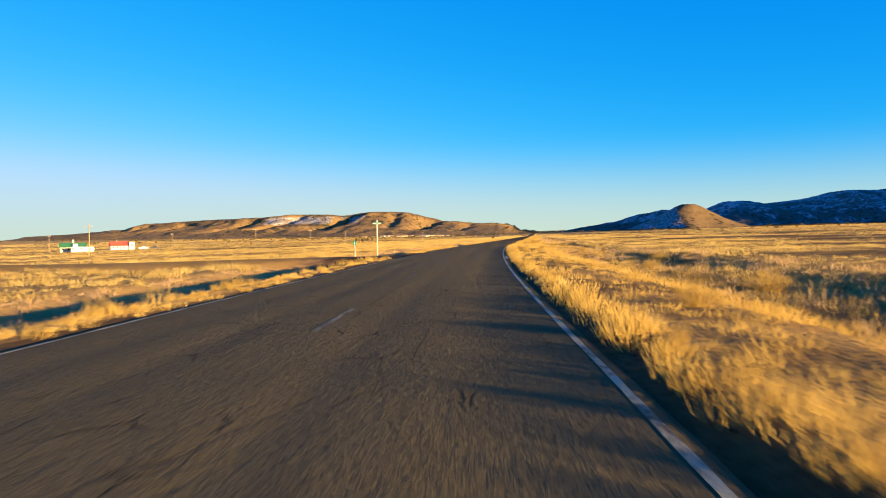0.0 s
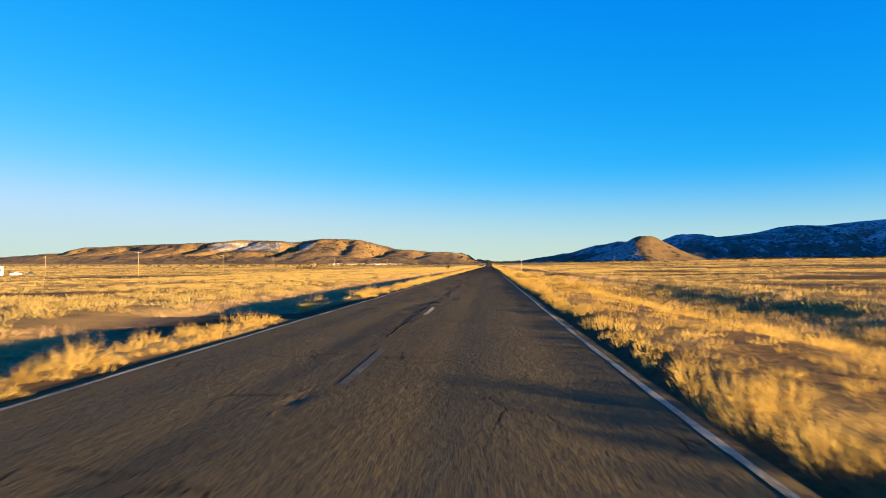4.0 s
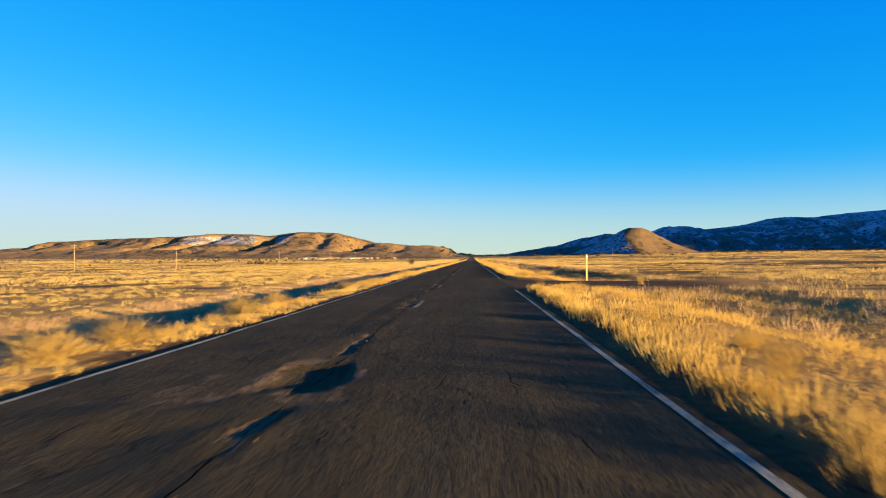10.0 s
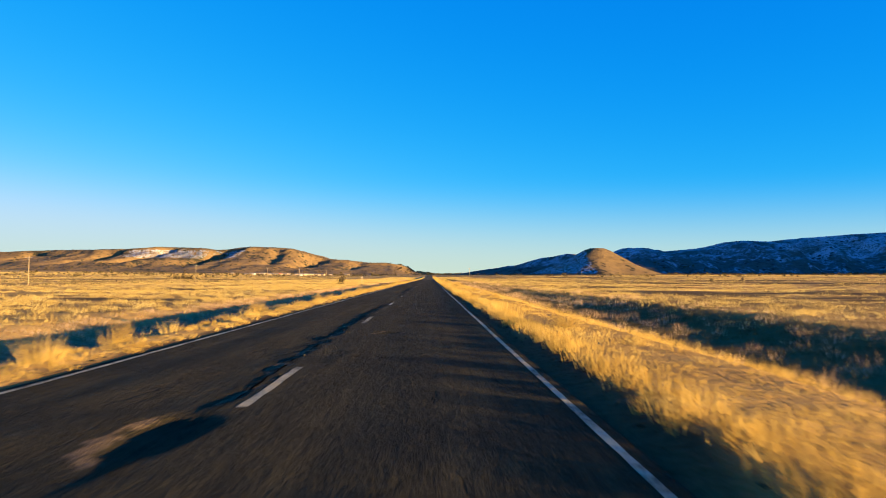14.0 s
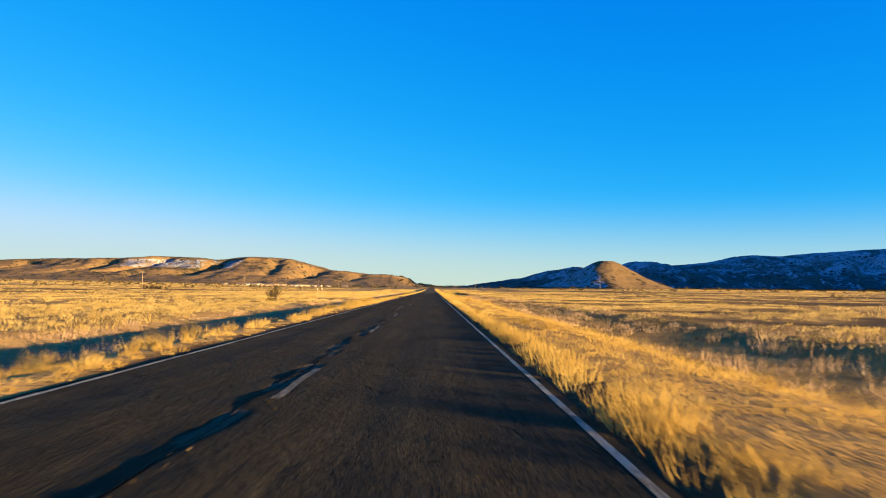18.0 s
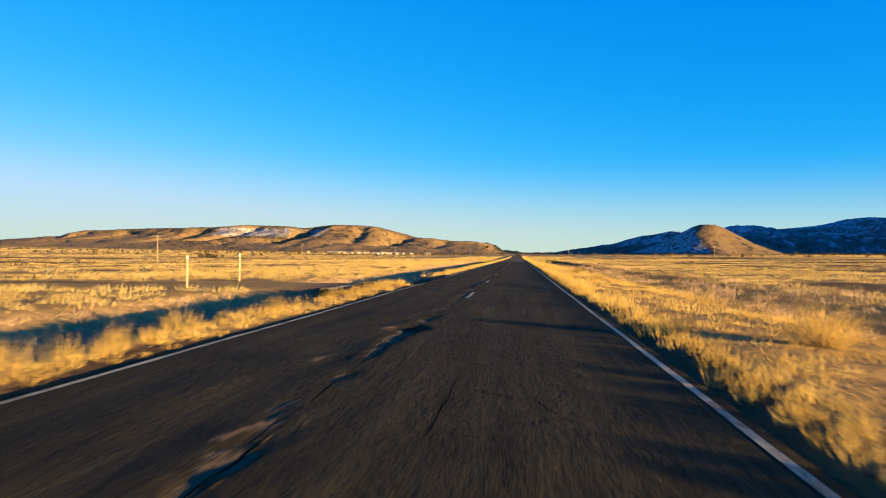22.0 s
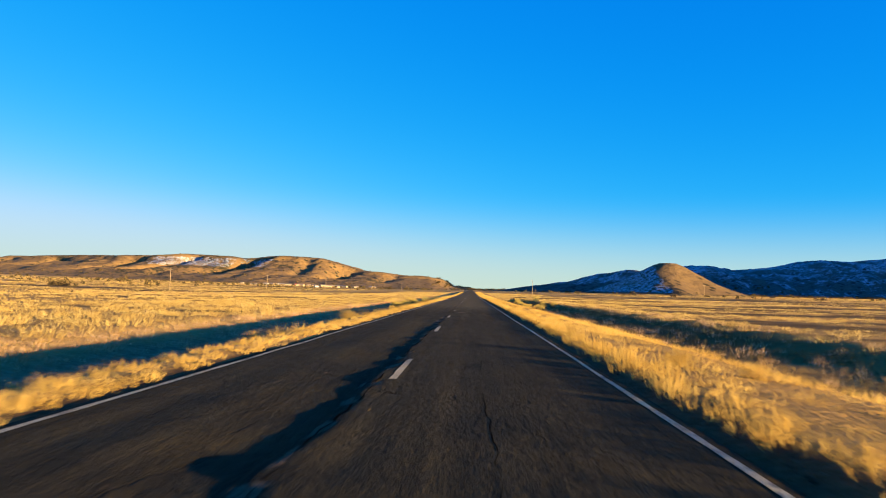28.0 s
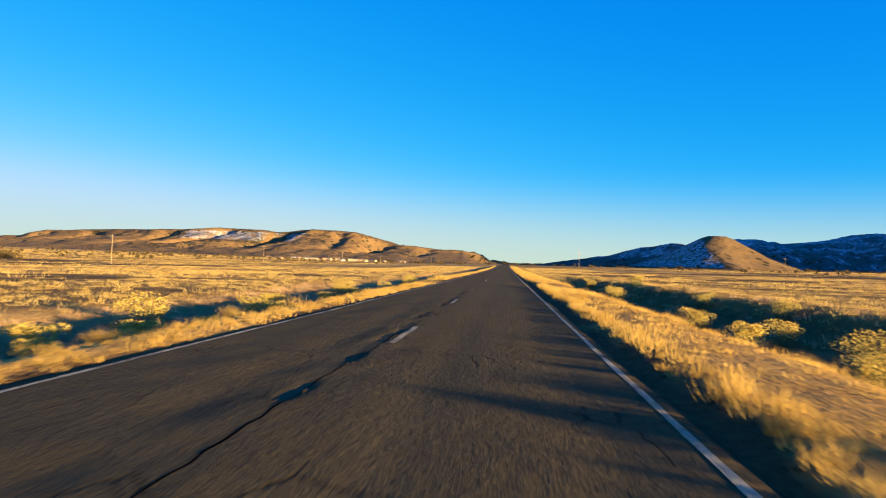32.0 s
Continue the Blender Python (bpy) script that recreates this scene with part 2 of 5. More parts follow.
def rock_mat(name, tan, dark, tree, snow_lo, snow_hi, tree_lo, gaps):
    """Hillside: tan earth and grass, dark scrub in patches, snow where it has stayed."""
    q = Mat(name, rough=0.95, spec=0.1)
    a = q.noise(0.012, 6, 0.65)
    b = q.noise(0.055, 5, 0.7)
    c = q.noise(0.006, 4, 0.6)
    base = q.ramp(b, (0.3, dark), (0.52, tan), (0.75, tuple(min(1, v * 1.3) for v in tan)))
    scrub = q.span(q.math("ADD", q.math("MULTIPLY", b, 0.65), q.math("ADD", q.math("MULTIPLY", a, 0.35), q.math("MULTIPLY", q.attr("wood"), 0.22))), tree_lo, tree_lo + 0.04)
    base = q.mix(scrub, base, tree)
    dots = q.node("ShaderNodeTexVoronoi", Scale=0.036, Randomness=1.0)
    q.link(q.co, dots.inputs["Vector"])
    speck = q.math("MULTIPLY", q.span(dots.outputs["Distance"], 0.22, 0.34, 1, 0), q.span(q.math("ADD", a, q.math("MULTIPLY", c, 0.6)), 0.70, 0.86))
    base = q.mix(speck, base, tree)
    lie = q.attr("snow")
    s = q.span(q.math("ADD", q.math("MULTIPLY", q.math("ADD", q.math("MULTIPLY", a, 0.55), q.math("MULTIPLY", b, 0.45)), 0.7), q.math("MULTIPLY", lie, 0.5)), snow_lo, snow_hi)
    s = q.math("MULTIPLY", s, q.span(q.noise(0.16, 3, 0.7), gaps, gaps + 0.1))
    s = q.math("MULTIPLY", s, q.math("SUBTRACT", 1.0, speck))
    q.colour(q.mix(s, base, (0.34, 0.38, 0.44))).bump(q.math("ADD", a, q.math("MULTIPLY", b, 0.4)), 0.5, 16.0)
    return q.m


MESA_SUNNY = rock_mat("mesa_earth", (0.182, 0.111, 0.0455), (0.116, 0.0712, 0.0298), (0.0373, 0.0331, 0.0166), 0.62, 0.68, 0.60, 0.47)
HILL_EARTH = rock_mat("cinder_hill_earth", (0.1368, 0.0864, 0.03744), (0.0972, 0.0612, 0.02592), (0.0288, 0.02304, 0.01152), 0.66, 0.76, 0.60, 0.46)
MESA_DARK = rock_mat("wooded_mesa", (0.10, 0.095, 0.08), (0.055, 0.053, 0.048), (0.027, 0.030, 0.030), 0.50, 0.61, 0.50, 0.38)


def plain_mat(name, col, rough=0.7, metal=0.0, spread=0.25, scale=6.0):
    q = Mat(name, rough=rough, metal=metal)
    n = q.noise(scale, 5, 0.65)
    q.colour(q.ramp(n, (0.25, tuple(v * (1 - spread) for v in col)), (0.75, tuple(min(1, v * (1 + spread * 0.6)) for v in col))))
    q.bump(q.noise(scale * 6, 3), 0.25, 0.01)
    return q.m


POLE_WOOD = plain_mat("weathered_pole_wood", (0.30, 0.21, 0.12), 0.9, 0, 0.4, 3)
POST_YELLOW = plain_mat("faded_yellow_post_paint", (0.46, 0.32, 0.12), 0.6, 0, 0.2, 8)
POST_BLEACHED = plain_mat("bleached_wood", (0.44, 0.30, 0.16), 0.85, 0, 0.3, 6)
POST_WHITE = plain_mat("chalky_white_paint", (0.52, 0.48, 0.40), 0.7, 0, 0.15, 5)
STEEL = plain_mat("galvanised_steel", (0.45, 0.46, 0.46), 0.45, 0.9, 0.2, 12)
SIGN_GREEN = plain_mat("green_sign_sheeting", (0.0, 0.22, 0.09), 0.4, 0, 0.1, 4)
SIGN_WHITE = plain_mat("white_sign_legend", (0.80, 0.80, 0.78), 0.4, 0, 0.05, 4)
WALL_CREAM = plain_mat("cream_house_wall", (0.504, 0.448, 0.336), 0.85, 0, 0.12, 1.2)
WALL_WHITE = plain_mat("white_house_wall", (0.546, 0.525, 0.476), 0.85, 0, 0.1, 1.2)
WALL_ADOBE = plain_mat("tan_house_wall", (0.36, 0.25, 0.15), 0.9, 0, 0.2, 1.2)
ROOF_GREEN = plain_mat("green_metal_roof", (0.035, 0.14, 0.055), 0.5, 0, 0.25, 0.8)
ROOF_RED = plain_mat("red_roof_sheet", (0.42, 0.07, 0.04), 0.6, 0, 0.25, 0.8)
ROOF_GREY = plain_mat("dull_roof", (0.20, 0.17, 0.14), 0.8, 0, 0.25, 0.8)
DARK_GLASS = plain_mat("dark_window_glass", (0.03, 0.035, 0.04), 0.12, 0, 0.1, 1)
CAR_WHITE = plain_mat("white_car_paint", (0.75, 0.75, 0.74), 0.25, 0, 0.05, 1)
CAR_DARK = plain_mat("dark_car_paint", (0.05, 0.055, 0.07), 0.25, 0, 0.05, 1)
RUBBER = plain_mat("black_rubber", (0.02, 0.02, 0.02), 0.8, 0, 0.2, 5)
PIPE = plain_mat("rusty_culvert_pipe", (0.10, 0.08, 0.065), 0.7, 0.4, 0.4, 6)
RUBBLE = grass_mat("asphalt_and_stone_chips", (0.016, 0.012, 0.006), (0.04, 0.028, 0.015), (0.12, 0.085, 0.048), 0.0, False)
CONCRETE = plain_mat("worn_concrete", (0.42, 0.36, 0.26), 0.9, 0, 0.3, 5)
BARK = plain_mat("grey_brown_bark", (0.12, 0.085, 0.055), 0.95, 0, 0.4, 9)

# ---- lie of the land ----
def smooth(a, b, v):
    t = np.clip((np.asarray(v, float) - a) / (b - a), 0, 1)
    return t * t * (3 - 2 * t)


def centre(y):
    """The road's middle: a gentle bend that runs out into a long straight."""
    u = np.maximum(109 - np.asarray(y, float), 0)
    return np.where(u < 140, 0.000467 * u * u, 0.000467 * 140 * 140 + 0.1308 * (u - 140))


def half(y):
    """Half the width between the edge lines."""
    return 3.09 + 0.45 * np.clip((95 - np.asarray(y, float)) / 75, 0, 1)


def widening(y):
    """How much farther out the verge lies than on the long straight."""
    return half(y) - 3.09


def hash_noise(x, y, seed):
    """Smooth value noise on a unit lattice, -1 to 1."""
    xi, yi = np.floor(x).astype(np.int64), np.floor(y).astype(np.int64)
    fx, fy = x - xi, y - yi
    fx, fy = fx * fx * (3 - 2 * fx), fy * fy * (3 - 2 * fy)

    def h(i, j):
        n = (i * 374761393 + j * 668265263 + seed * 974634) & 0x7FFFFFFF
        n = ((n ^ (n >> 13)) * 1274126177) & 0x7FFFFFFF
        n = ((n ^ (n >> 16)) * 1911520717) & 0x7FFFFFFF
        return (n & 0xFFFFF) / 524287.5 - 1

    a, b = h(xi, yi), h(xi + 1, yi)
    c, d = h(xi, yi + 1), h(xi + 1, yi + 1)
    return (a + (b - a) * fx) + ((c + (d - c) * fx) - (a + (b - a) * fx)) * fy


def fbm(x, y, seed, octaves=4, gain=0.5):
    x, y = np.broadcast_arrays(np.asarray(x, float), np.asarray(y, float))
    total, amp, norm = np.zeros(x.shape), 1.0, 0.0
    for o in range(octaves):
        total += amp * hash_noise(x * 2 ** o, y * 2 ** o, seed + 17 * o)
        norm, amp = norm + amp, amp * gain
    return total / norm


# side tracks: y at the road, half width, side, how far they reach
TRACKS = ((64.0, 3.6, -1, 60), (243.3, 5.0, 1, 12), (470.2, 4.9, -1, 26), (113.0, 3.0, -1, 7))


def track_mask(s, y):
    """How much a place belongs to a side track; s is the distance from the road's middle, to the right."""
    out = np.zeros(np.broadcast(s, y).shape)
    for y0, w, side, reach in TRACKS:
        along = s * side
        wide = w + 3.2 * (1 - smooth(3, 6, along))
        out = np.maximum(out, (1 - smooth(wide - 0.5, wide + 0.9, np.abs(y - y0))) * (along > 0) * (1 - smooth(reach, reach + 10, along)))
    return out


def right_bank(y):
    """How deep the ditch on the right-hand side is, along the road."""
    y = np.asarray(y, float)
    d = 0.10 + 0.15 * fbm(y / 40.0, 0 * y + 3.3, 5, 2)
    for at, wide, more in ((22, 12, 0.35), (56, 12, 0.2), (120, 26, 0.22), (292, 42, 0.42), (352, 22, 0.12), (610, 60, 0.42), (690, 50, 0.5), (205, 20, 0.2)):
        d = d + more * np.exp(-((y - at) / wide) ** 2)
    return d


def land(x, y):
    """Height of the open ground."""
    x, y = np.broadcast_arrays(np.asarray(x, float), np.asarray(y, float))
    s = x - centre(y)
    a = np.maximum(np.abs(s) - widening(y), 0)
    fade = 1 - smooth(900, 1300, y)
    rise = 0.004 * np.maximum(y - 680, 0) * smooth(650, 1000, y)
    # left: verge, ditch, then the plain a little lower
    lz = np.interp(a, (0, 2.9, 3.25, 3.5, 4.7, 6.9, 9.0, 11.5, 13.5, 30, 130, 240, 900, 3000),
                   (-0.12, -0.12, -0.055, -0.03, -0.08, -1.0, -1.05, -0.66, -0.52, -0.75, -2.6, -3.3, -1.5, 8))
    # right: verge, ditch with its bank, then the plain that climbs slowly
    deep = right_bank(y) * fade
    rz = np.interp(a, (0, 2.9, 3.25, 3.5, 4.0, 6.2, 9, 20, 60, 200, 3000), (-0.12, -0.12, -0.06, -0.02, 0.06, -0.03, -0.17, -0.12, 0.1, 1.6, 30))
    rz = rz - deep * smooth(6.2, 8.6, a) * (1 - smooth(11.6, 14.6, a)) + 0.25 * deep * np.exp(-((a - 15.5) / 2.5) ** 2)
    z = np.where(s < 0, lz, rz)
    # the grown-in hump of the verges
    z = z + np.where(s < 0, 0.06, 0.03) * np.exp(-((a - np.where(s < 0, 4.1, 4.9)) / np.where(s < 0, 0.35, 0.8)) ** 2) * (1 + 0.6 * fbm(x / 0.9, y / 1.4, 14, 2))
    mask = track_mask(s, y)
    level = -0.09 - 0.25 * smooth(6, 30, a) - np.where((s < 0) & (y > 95), 0.40 * smooth(3.5, 5.6, a), 0)
    z = z + (level - z) * mask
    rough = smooth(4.2, 8, a) * (1 - mask)
    z = z + rough * (0.10 * fbm(x / 3.1, y / 3.1, 2, 3) + 0.22 * smooth(12, 40, a) * fbm(x / 17, y / 17, 8, 3) + 0.9 * smooth(80, 400, a) * fbm(x / 160, y / 160, 9, 3))
    return z + rise


def dark_patch(s, y):
    """Bare reddish soil and low scrub in streaks among the grass, most of it on the right."""
    s, y = np.broadcast_arrays(np.asarray(s, float), np.asarray(y, float))
    y = y + 0.22 * s + 9 * fbm(s / 26, y / 26, 39, 3)
    right = smooth(-0.06, 0.24, fbm(s / 11, y / 7, 31, 3)) * smooth(13, 17, s) * (1 - smooth(110, 220, s))
    left = smooth(0.30, 0.48, fbm(s / 16, y / 7, 33, 3)) * smooth(13, 16, -s) * (1 - smooth(90, 200, -s))
    wide_right = smooth(0.06, 0.26, fbm(s / 48, y / 22, 37, 3)) * smooth(28, 60, s) * (1 - smooth(400, 700, s))
    wide_left = smooth(0.14, 0.32, fbm(s / 60, y / 26, 38, 3)) * smooth(60, 110, -s) * (1 - smooth(400, 700, -s))
    strip = smooth(7.5, 9, s) * (1 - smooth(24, 30, s)) * np.exp(-((y - 444) / 4.0) ** 4)
    return np.maximum(np.maximum(np.maximum(right, left), np.maximum(wide_right, wide_left)), strip)


def mesh_from(name, verts, faces, material, attrs=(), smooth_shade=True):
    """A mesh from arrays: verts (n, 3), faces (m, 3 or 4)."""
    me = bpy.data.meshes.new(name)
    verts, faces = np.ascontiguousarray(verts, np.float32), np.ascontiguousarray(faces, np.int32)
    me.vertices.add(len(verts))
    me.vertices.foreach_set("co", verts.ravel())
    k = faces.shape[1]
    me.loops.add(faces.size)
    me.loops.foreach_set("vertex_index", faces.ravel())
    me.polygons.add(len(faces))
    me.polygons.foreach_set("loop_start", np.arange(0, faces.size, k, dtype=np.int32))
    me.polygons.foreach_set("loop_total", np.full(len(faces), k, np.int32))
    if smooth_shade:
        me.polygons.foreach_set("use_smooth", np.ones(len(faces), bool))
    for key, values in attrs:
        me.attributes.new(key, "FLOAT", "POINT").data.foreach_set("value", np.ascontiguousarray(values, np.float32))
    me.update(calc_edges=True)
    me.materials.append(material)
    return me


def grid_faces(rows, cols):
    i = np.arange((rows - 1) * cols).reshape(rows - 1, cols)[:, :-1].ravel()
    return np.stack([i, i + 1, i + cols + 1, i + cols], 1)


def steps(*parts):
    """Numbers in runs: start, then (end, step) again and again."""
    out = [np.array([parts[0]], float)]
    at = parts[0]
    for end, step in parts[1:]:
        n = max(1, int(round((end - at) / step)))
        out.append(at + (end - at) * np.arange(1, n + 1) / n)
        at = end
    return np.concatenate(out)


# the ground: one sheet, fine beside the road and coarse far off
side = steps(0.0, (3.2, 1.6), (5.8, 0.28), (16, 0.6), (30, 1.6), (60, 3), (150, 9), (400, 30), (1200, 100), (4300, 300))
s_line = np.concatenate([-side[:0:-1], side])
y_line = steps(-260.0, (-40, 20), (0, 4), (720, 1.5), (900, 3), (1300, 10), (2400, 50), (4700, 150))
gs, gy = np.meshgrid(s_line, y_line)
gx = gs + centre(gy) * (1 - smooth(200, 1000, np.abs(gs)))
gz = land(gx, gy)
ga = np.abs(gs) - widening(gy)
bare_or_shade = np.maximum(np.where(gs < -9, 0.5, 1.0) * track_mask(gs, gy), 0.95 * (1 - smooth(np.where(gs > 0, 3.75, 3.45), np.where(gs > 0, 4.2, 4.0), ga + 0.5 * fbm(gy / 1.7, gs / 1.7, 12, 2))))
# shade put into the colour: ground darkens where the right-hand ditch is deep
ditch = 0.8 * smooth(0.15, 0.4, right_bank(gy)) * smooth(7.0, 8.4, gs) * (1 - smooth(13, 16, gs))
# darker ground under the verge grass and the nearer field grass
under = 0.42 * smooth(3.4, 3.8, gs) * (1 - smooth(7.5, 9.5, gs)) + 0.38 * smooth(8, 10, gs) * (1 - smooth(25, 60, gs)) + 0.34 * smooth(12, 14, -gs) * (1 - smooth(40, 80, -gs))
red = np.maximum(0.85 * dark_patch(gs, gy), 0.75 * (1 - smooth(240, 262, gy)) * smooth(3.4, 3.8, gs) * (1 - smooth(8, 14, gs)) * smooth(-0.25, 0.15, fbm(gs / 1.5, gy / 2.2, 35, 2)))
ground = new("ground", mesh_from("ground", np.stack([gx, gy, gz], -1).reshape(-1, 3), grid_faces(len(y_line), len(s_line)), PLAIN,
                                 [("bleached", (0.9 * smooth(4.3, 5.0, -gs) * (1 - smooth(9.5, 12.0, -gs))).ravel()), ("bare_or_shade", np.maximum(np.maximum(np.maximum(bare_or_shade, red), ditch), under).ravel())]))
tagged(ground, "dry golden grassland plain with ditches beside the road", "ground", kind="structure")

# ---- the road ----
HOLES = (  # x, y, half length across, half length along, depth
    (-1.0, 118.6, 0.5, 0.45, 0.05), (-0.7, 113.8, 0.45, 0.3, 0.07), (0.0, 137.3, 0.5, 0.35, 0.07), (-0.6, 134.4, 0.35, 0.3, 0.07),
    (-2.0, 133.8, 0.6, 0.35, 0.08), (-1.7, 152.1, 0.55, 0.3, 0.08), (-1.3, 166.6, 0.8, 0.8, 0.06), (-1.1, 147.1, 0.9, 0.45, 0.06),
    (-1.8, 170.1, 1.2, 0.55, 0.07), (-0.2, 176.6, 0.5, 0.25, 0.06), (0.4, 177.6, 0.22, 0.2, 0.05), (-1.1, 173.5, 0.4, 0.25, 0.05),
    (-0.5, 211.4, 0.55, 1.1, 0.06), (-0.6, 234.2, 0.3, 0.35, 0.07), (-0.6, 243.9, 0.4, 0.5, 0.05), (-0.6, 248.2, 0.45, 0.5, 0.06),
    (-0.9, 268.8, 0.3, 0.35, 0.035), (-0.5, 270.6, 0.35, 0.5, 0.03), (-1.3, 271.8, 0.3, 0.3, 0.03), (0.6, 295.9, 0.3, 0.3, 0.05), (-0.6, 285.1, 0.4, 0.8, 0.05))
HOLES_ON = (
    (-0.2, 341.9, 0.3, 1.2, 0.06), (-0.35, 402.2, 0.3, 1.3, 0.02), (-0.35, 406.1, 0.3, 1.0, 0.02), (-0.3, 420.1, 0.3, 1.0, 0.02),
    (-0.6, 442.6, 0.4, 0.4, 0.05), (-0.9, 438.7, 0.3, 0.35, 0.025), (-0.4, 435.0, 0.25, 0.5, 0.015), (-0.45, 474.5, 0.4, 0.7, 0.035),
    (0.8, 504.8, 0.8, 0.4, 0.07), (2.0, 503.0, 0.7, 0.3, 0.05), (-0.4, 495.2, 0.35, 0.5, 0.04), (1.1, 592.3, 0.33, 0.3, 0.07),
    (2.0, 588.9, 0.33, 0.33, 0.08), (2.0, 587.1, 0.4, 0.4, 0.05), (2.4, 606.3, 0.3, 0.4, 0.06), (0.6, 589.1, 0.5, 0.45, 0.04),
    (-0.1, 607.1, 0.45, 0.7, 0.08), (-0.2, 612.8, 0.5, 0.6, 0.06), (-0.6, 61.3, 0.45, 0.7, 0.05), (-0.35, 64.0, 0.4, 0.6, 0.04))


def road_height(x, y):
    """Height and wear of the asphalt, with sunlit hole rims put into the wear; x from the road's middle."""
    z = 0.02 - 0.0035 * x * x
    # wheel ruts, deeper in some stretches than in others
    for at, deep in ((0.85, 0.009), (2.35, 0.010), (-1.15, 0.010), (-2.45, 0.008)):
        z = z - deep * (1 + 0.8 * fbm(y / 24, 0 * y + at, 45, 2)) * np.exp(-((x - at - 0.12 * fbm(y / 15, 0 * y + at, 46, 2)) / 0.33) ** 2)
    z = z + 0.007 * fbm(x / 1.3, y / 2.2, 40, 3) + 0.010 * fbm(x / 3, y / 7, 44, 2)
    rough_left = 1 - smooth(-0.2, 0.5, x + 0.35 * fbm(y / 3, 0 * y, 51, 2))
    rough_left = rough_left * smooth(-3.0, -2.5, x) * smooth(95, 125, y) * (0.35 + 0.65 * (1 - smooth(185, 230, y)))
    z = z + 0.052 * rough_left * fbm(x / 0.6, y / 0.7, 52, 3)
    worn = 0.70 * smooth(0.12, 0.45, fbm(x / 0.8, y / 1.1, 57, 3)) * rough_left
    # the broken joint down the middle
    lip = -0.47 + 0.10 * fbm(y / 7, 0 * y, 60, 3) + 0.12 * fbm(y / 0.9, 0 * y, 64, 2)
    wander = x - lip
    # the left lane has sunk below the lip of the right one
    sunk = np.clip(-0.15 + 0.8 * fbm(y / 17, 0 * y, 65, 2) + 0.9 * np.exp(-((y - 553) / 20) ** 2) + 0.3 * np.exp(-((y - 290) / 22) ** 2) + 0.9 * np.exp(-((y - 508) / 18) ** 2)
                   + 0.8 * np.exp(-((y - 346) / 9) ** 2) + 0.8 * np.exp(-((y - 461) / 9) ** 2), 0, 1)
    sunk = sunk * smooth(85, 120, y)
    z = z - 0.045 * sunk * smooth(0, 0.07, -wander) * (1 - smooth(0.35, 1.3, -wander))
    crack = np.exp(-((x - 0.75 - 0.10 * fbm(y / 9, 0 * y, 66, 3)) / 0.035) ** 2) * smooth(395, 402, y) * (1 - smooth(428, 436, y))
    z = z - 0.004 * crack
    chip = smooth(0.02, 0.40, fbm(x / 0.24, y / 0.8, 61, 3) + 0.30 * fbm(y / 14, 0 * y, 62, 2) + 0.05)
    joint = np.exp(-(wander / 0.15) ** 2) * chip * smooth(80, 110, y)
    z = z - 0.020 * smooth(0.25, 0.6, joint)
    worn = np.maximum(worn, smooth(0.22, 0.5, joint) * (0.72 + 0.4 * fbm(x / 0.9, y / 1.7, 63, 2)))
    for hx, hy, rx, ry, deep in HOLES + HOLES_ON:
        k = np.abs(y[:, 0] - hy) < ry * 2.2
        if k.any():
            xx, yy = x[k], y[k]
            r = np.hypot((xx - hx) / rx, (yy - hy) / ry) + 0.45 * fbm(xx / 0.4, yy / 0.4, 70, 3)
            dip = 1 - smooth(0.74, 0.94, r)
            z[k] -= deep * dip * (1 + 0.25 * fbm(xx / 0.2, yy / 0.2, 71, 2))
            r2 = np.hypot((xx - hx - 0.55 * rx) / rx, (yy - hy + 0.2 * ry) / ry) + 0.6 * fbm(xx / 0.35, yy / 0.6, 72, 3)
            # paler left rim: sun on that wall put into the gravel colour
            rim = np.exp(-((r - 1.02) / 0.22) ** 2) * smooth(-0.5, 0.4, (hx - xx) / rx + 0.5 * fbm(xx / 0.5, yy / 0.5, 73, 2))
            worn[k] = np.maximum(worn[k] * smooth(0.6, 0.9, r), np.maximum(0.75 * rim, 0.7 * (1 - smooth(0.5, 0.8, r2)) * smooth(0.95, 1.15, r)))
    return z, np.clip(worn, 0, 1)


ROAD_OVER = 0.36
u_line = np.concatenate([np.linspace(-1, -0.36, 13), np.linspace(-0.33, 0.06, 18), np.linspace(0.10, 0.2, 3), np.array([0.208, 0.216, 0.224, 0.24]), np.linspace(0.28, 1, 14)])
r_line = steps(-120.0, (5, 5), (690, 0.29), (900, 0.6), (1400, 4), (4500, 60))
ru, ry_ = np.meshgrid(u_line, r_line)
rs = ru * (half(ry_) + ROAD_OVER + np.where(np.abs(ru) > 0.99, 0.10 * fbm(ry_ / 1.1, ru * 5, 80, 3), 0))
rz_, rworn = road_height(rs, ry_)
rz_ = rz_ + 0.004 * np.maximum(ry_ - 680, 0) * smooth(650, 1000, ry_) + np.where(ry_ > 900, 0.06, 0)
rz_ = np.where(np.abs(ru) > 0.999, rz_ - 0.16, rz_)
road = new("road", mesh_from("road", np.stack([rs + centre(ry_), ry_, rz_], -1).reshape(-1, 3), grid_faces(len(r_line), len(u_line)), ASPHALT,
                             [("worn", rworn.ravel()), ("pale", np.maximum(1 - smooth(60, 270, ry_ + 30 * fbm(ry_ / 20, rs / 2, 85, 2)), 0.6 * smooth(585, 615, ry_)).ravel())]))
tagged(road, "cracked and potholed dark asphalt country road", "road", kind="structure")


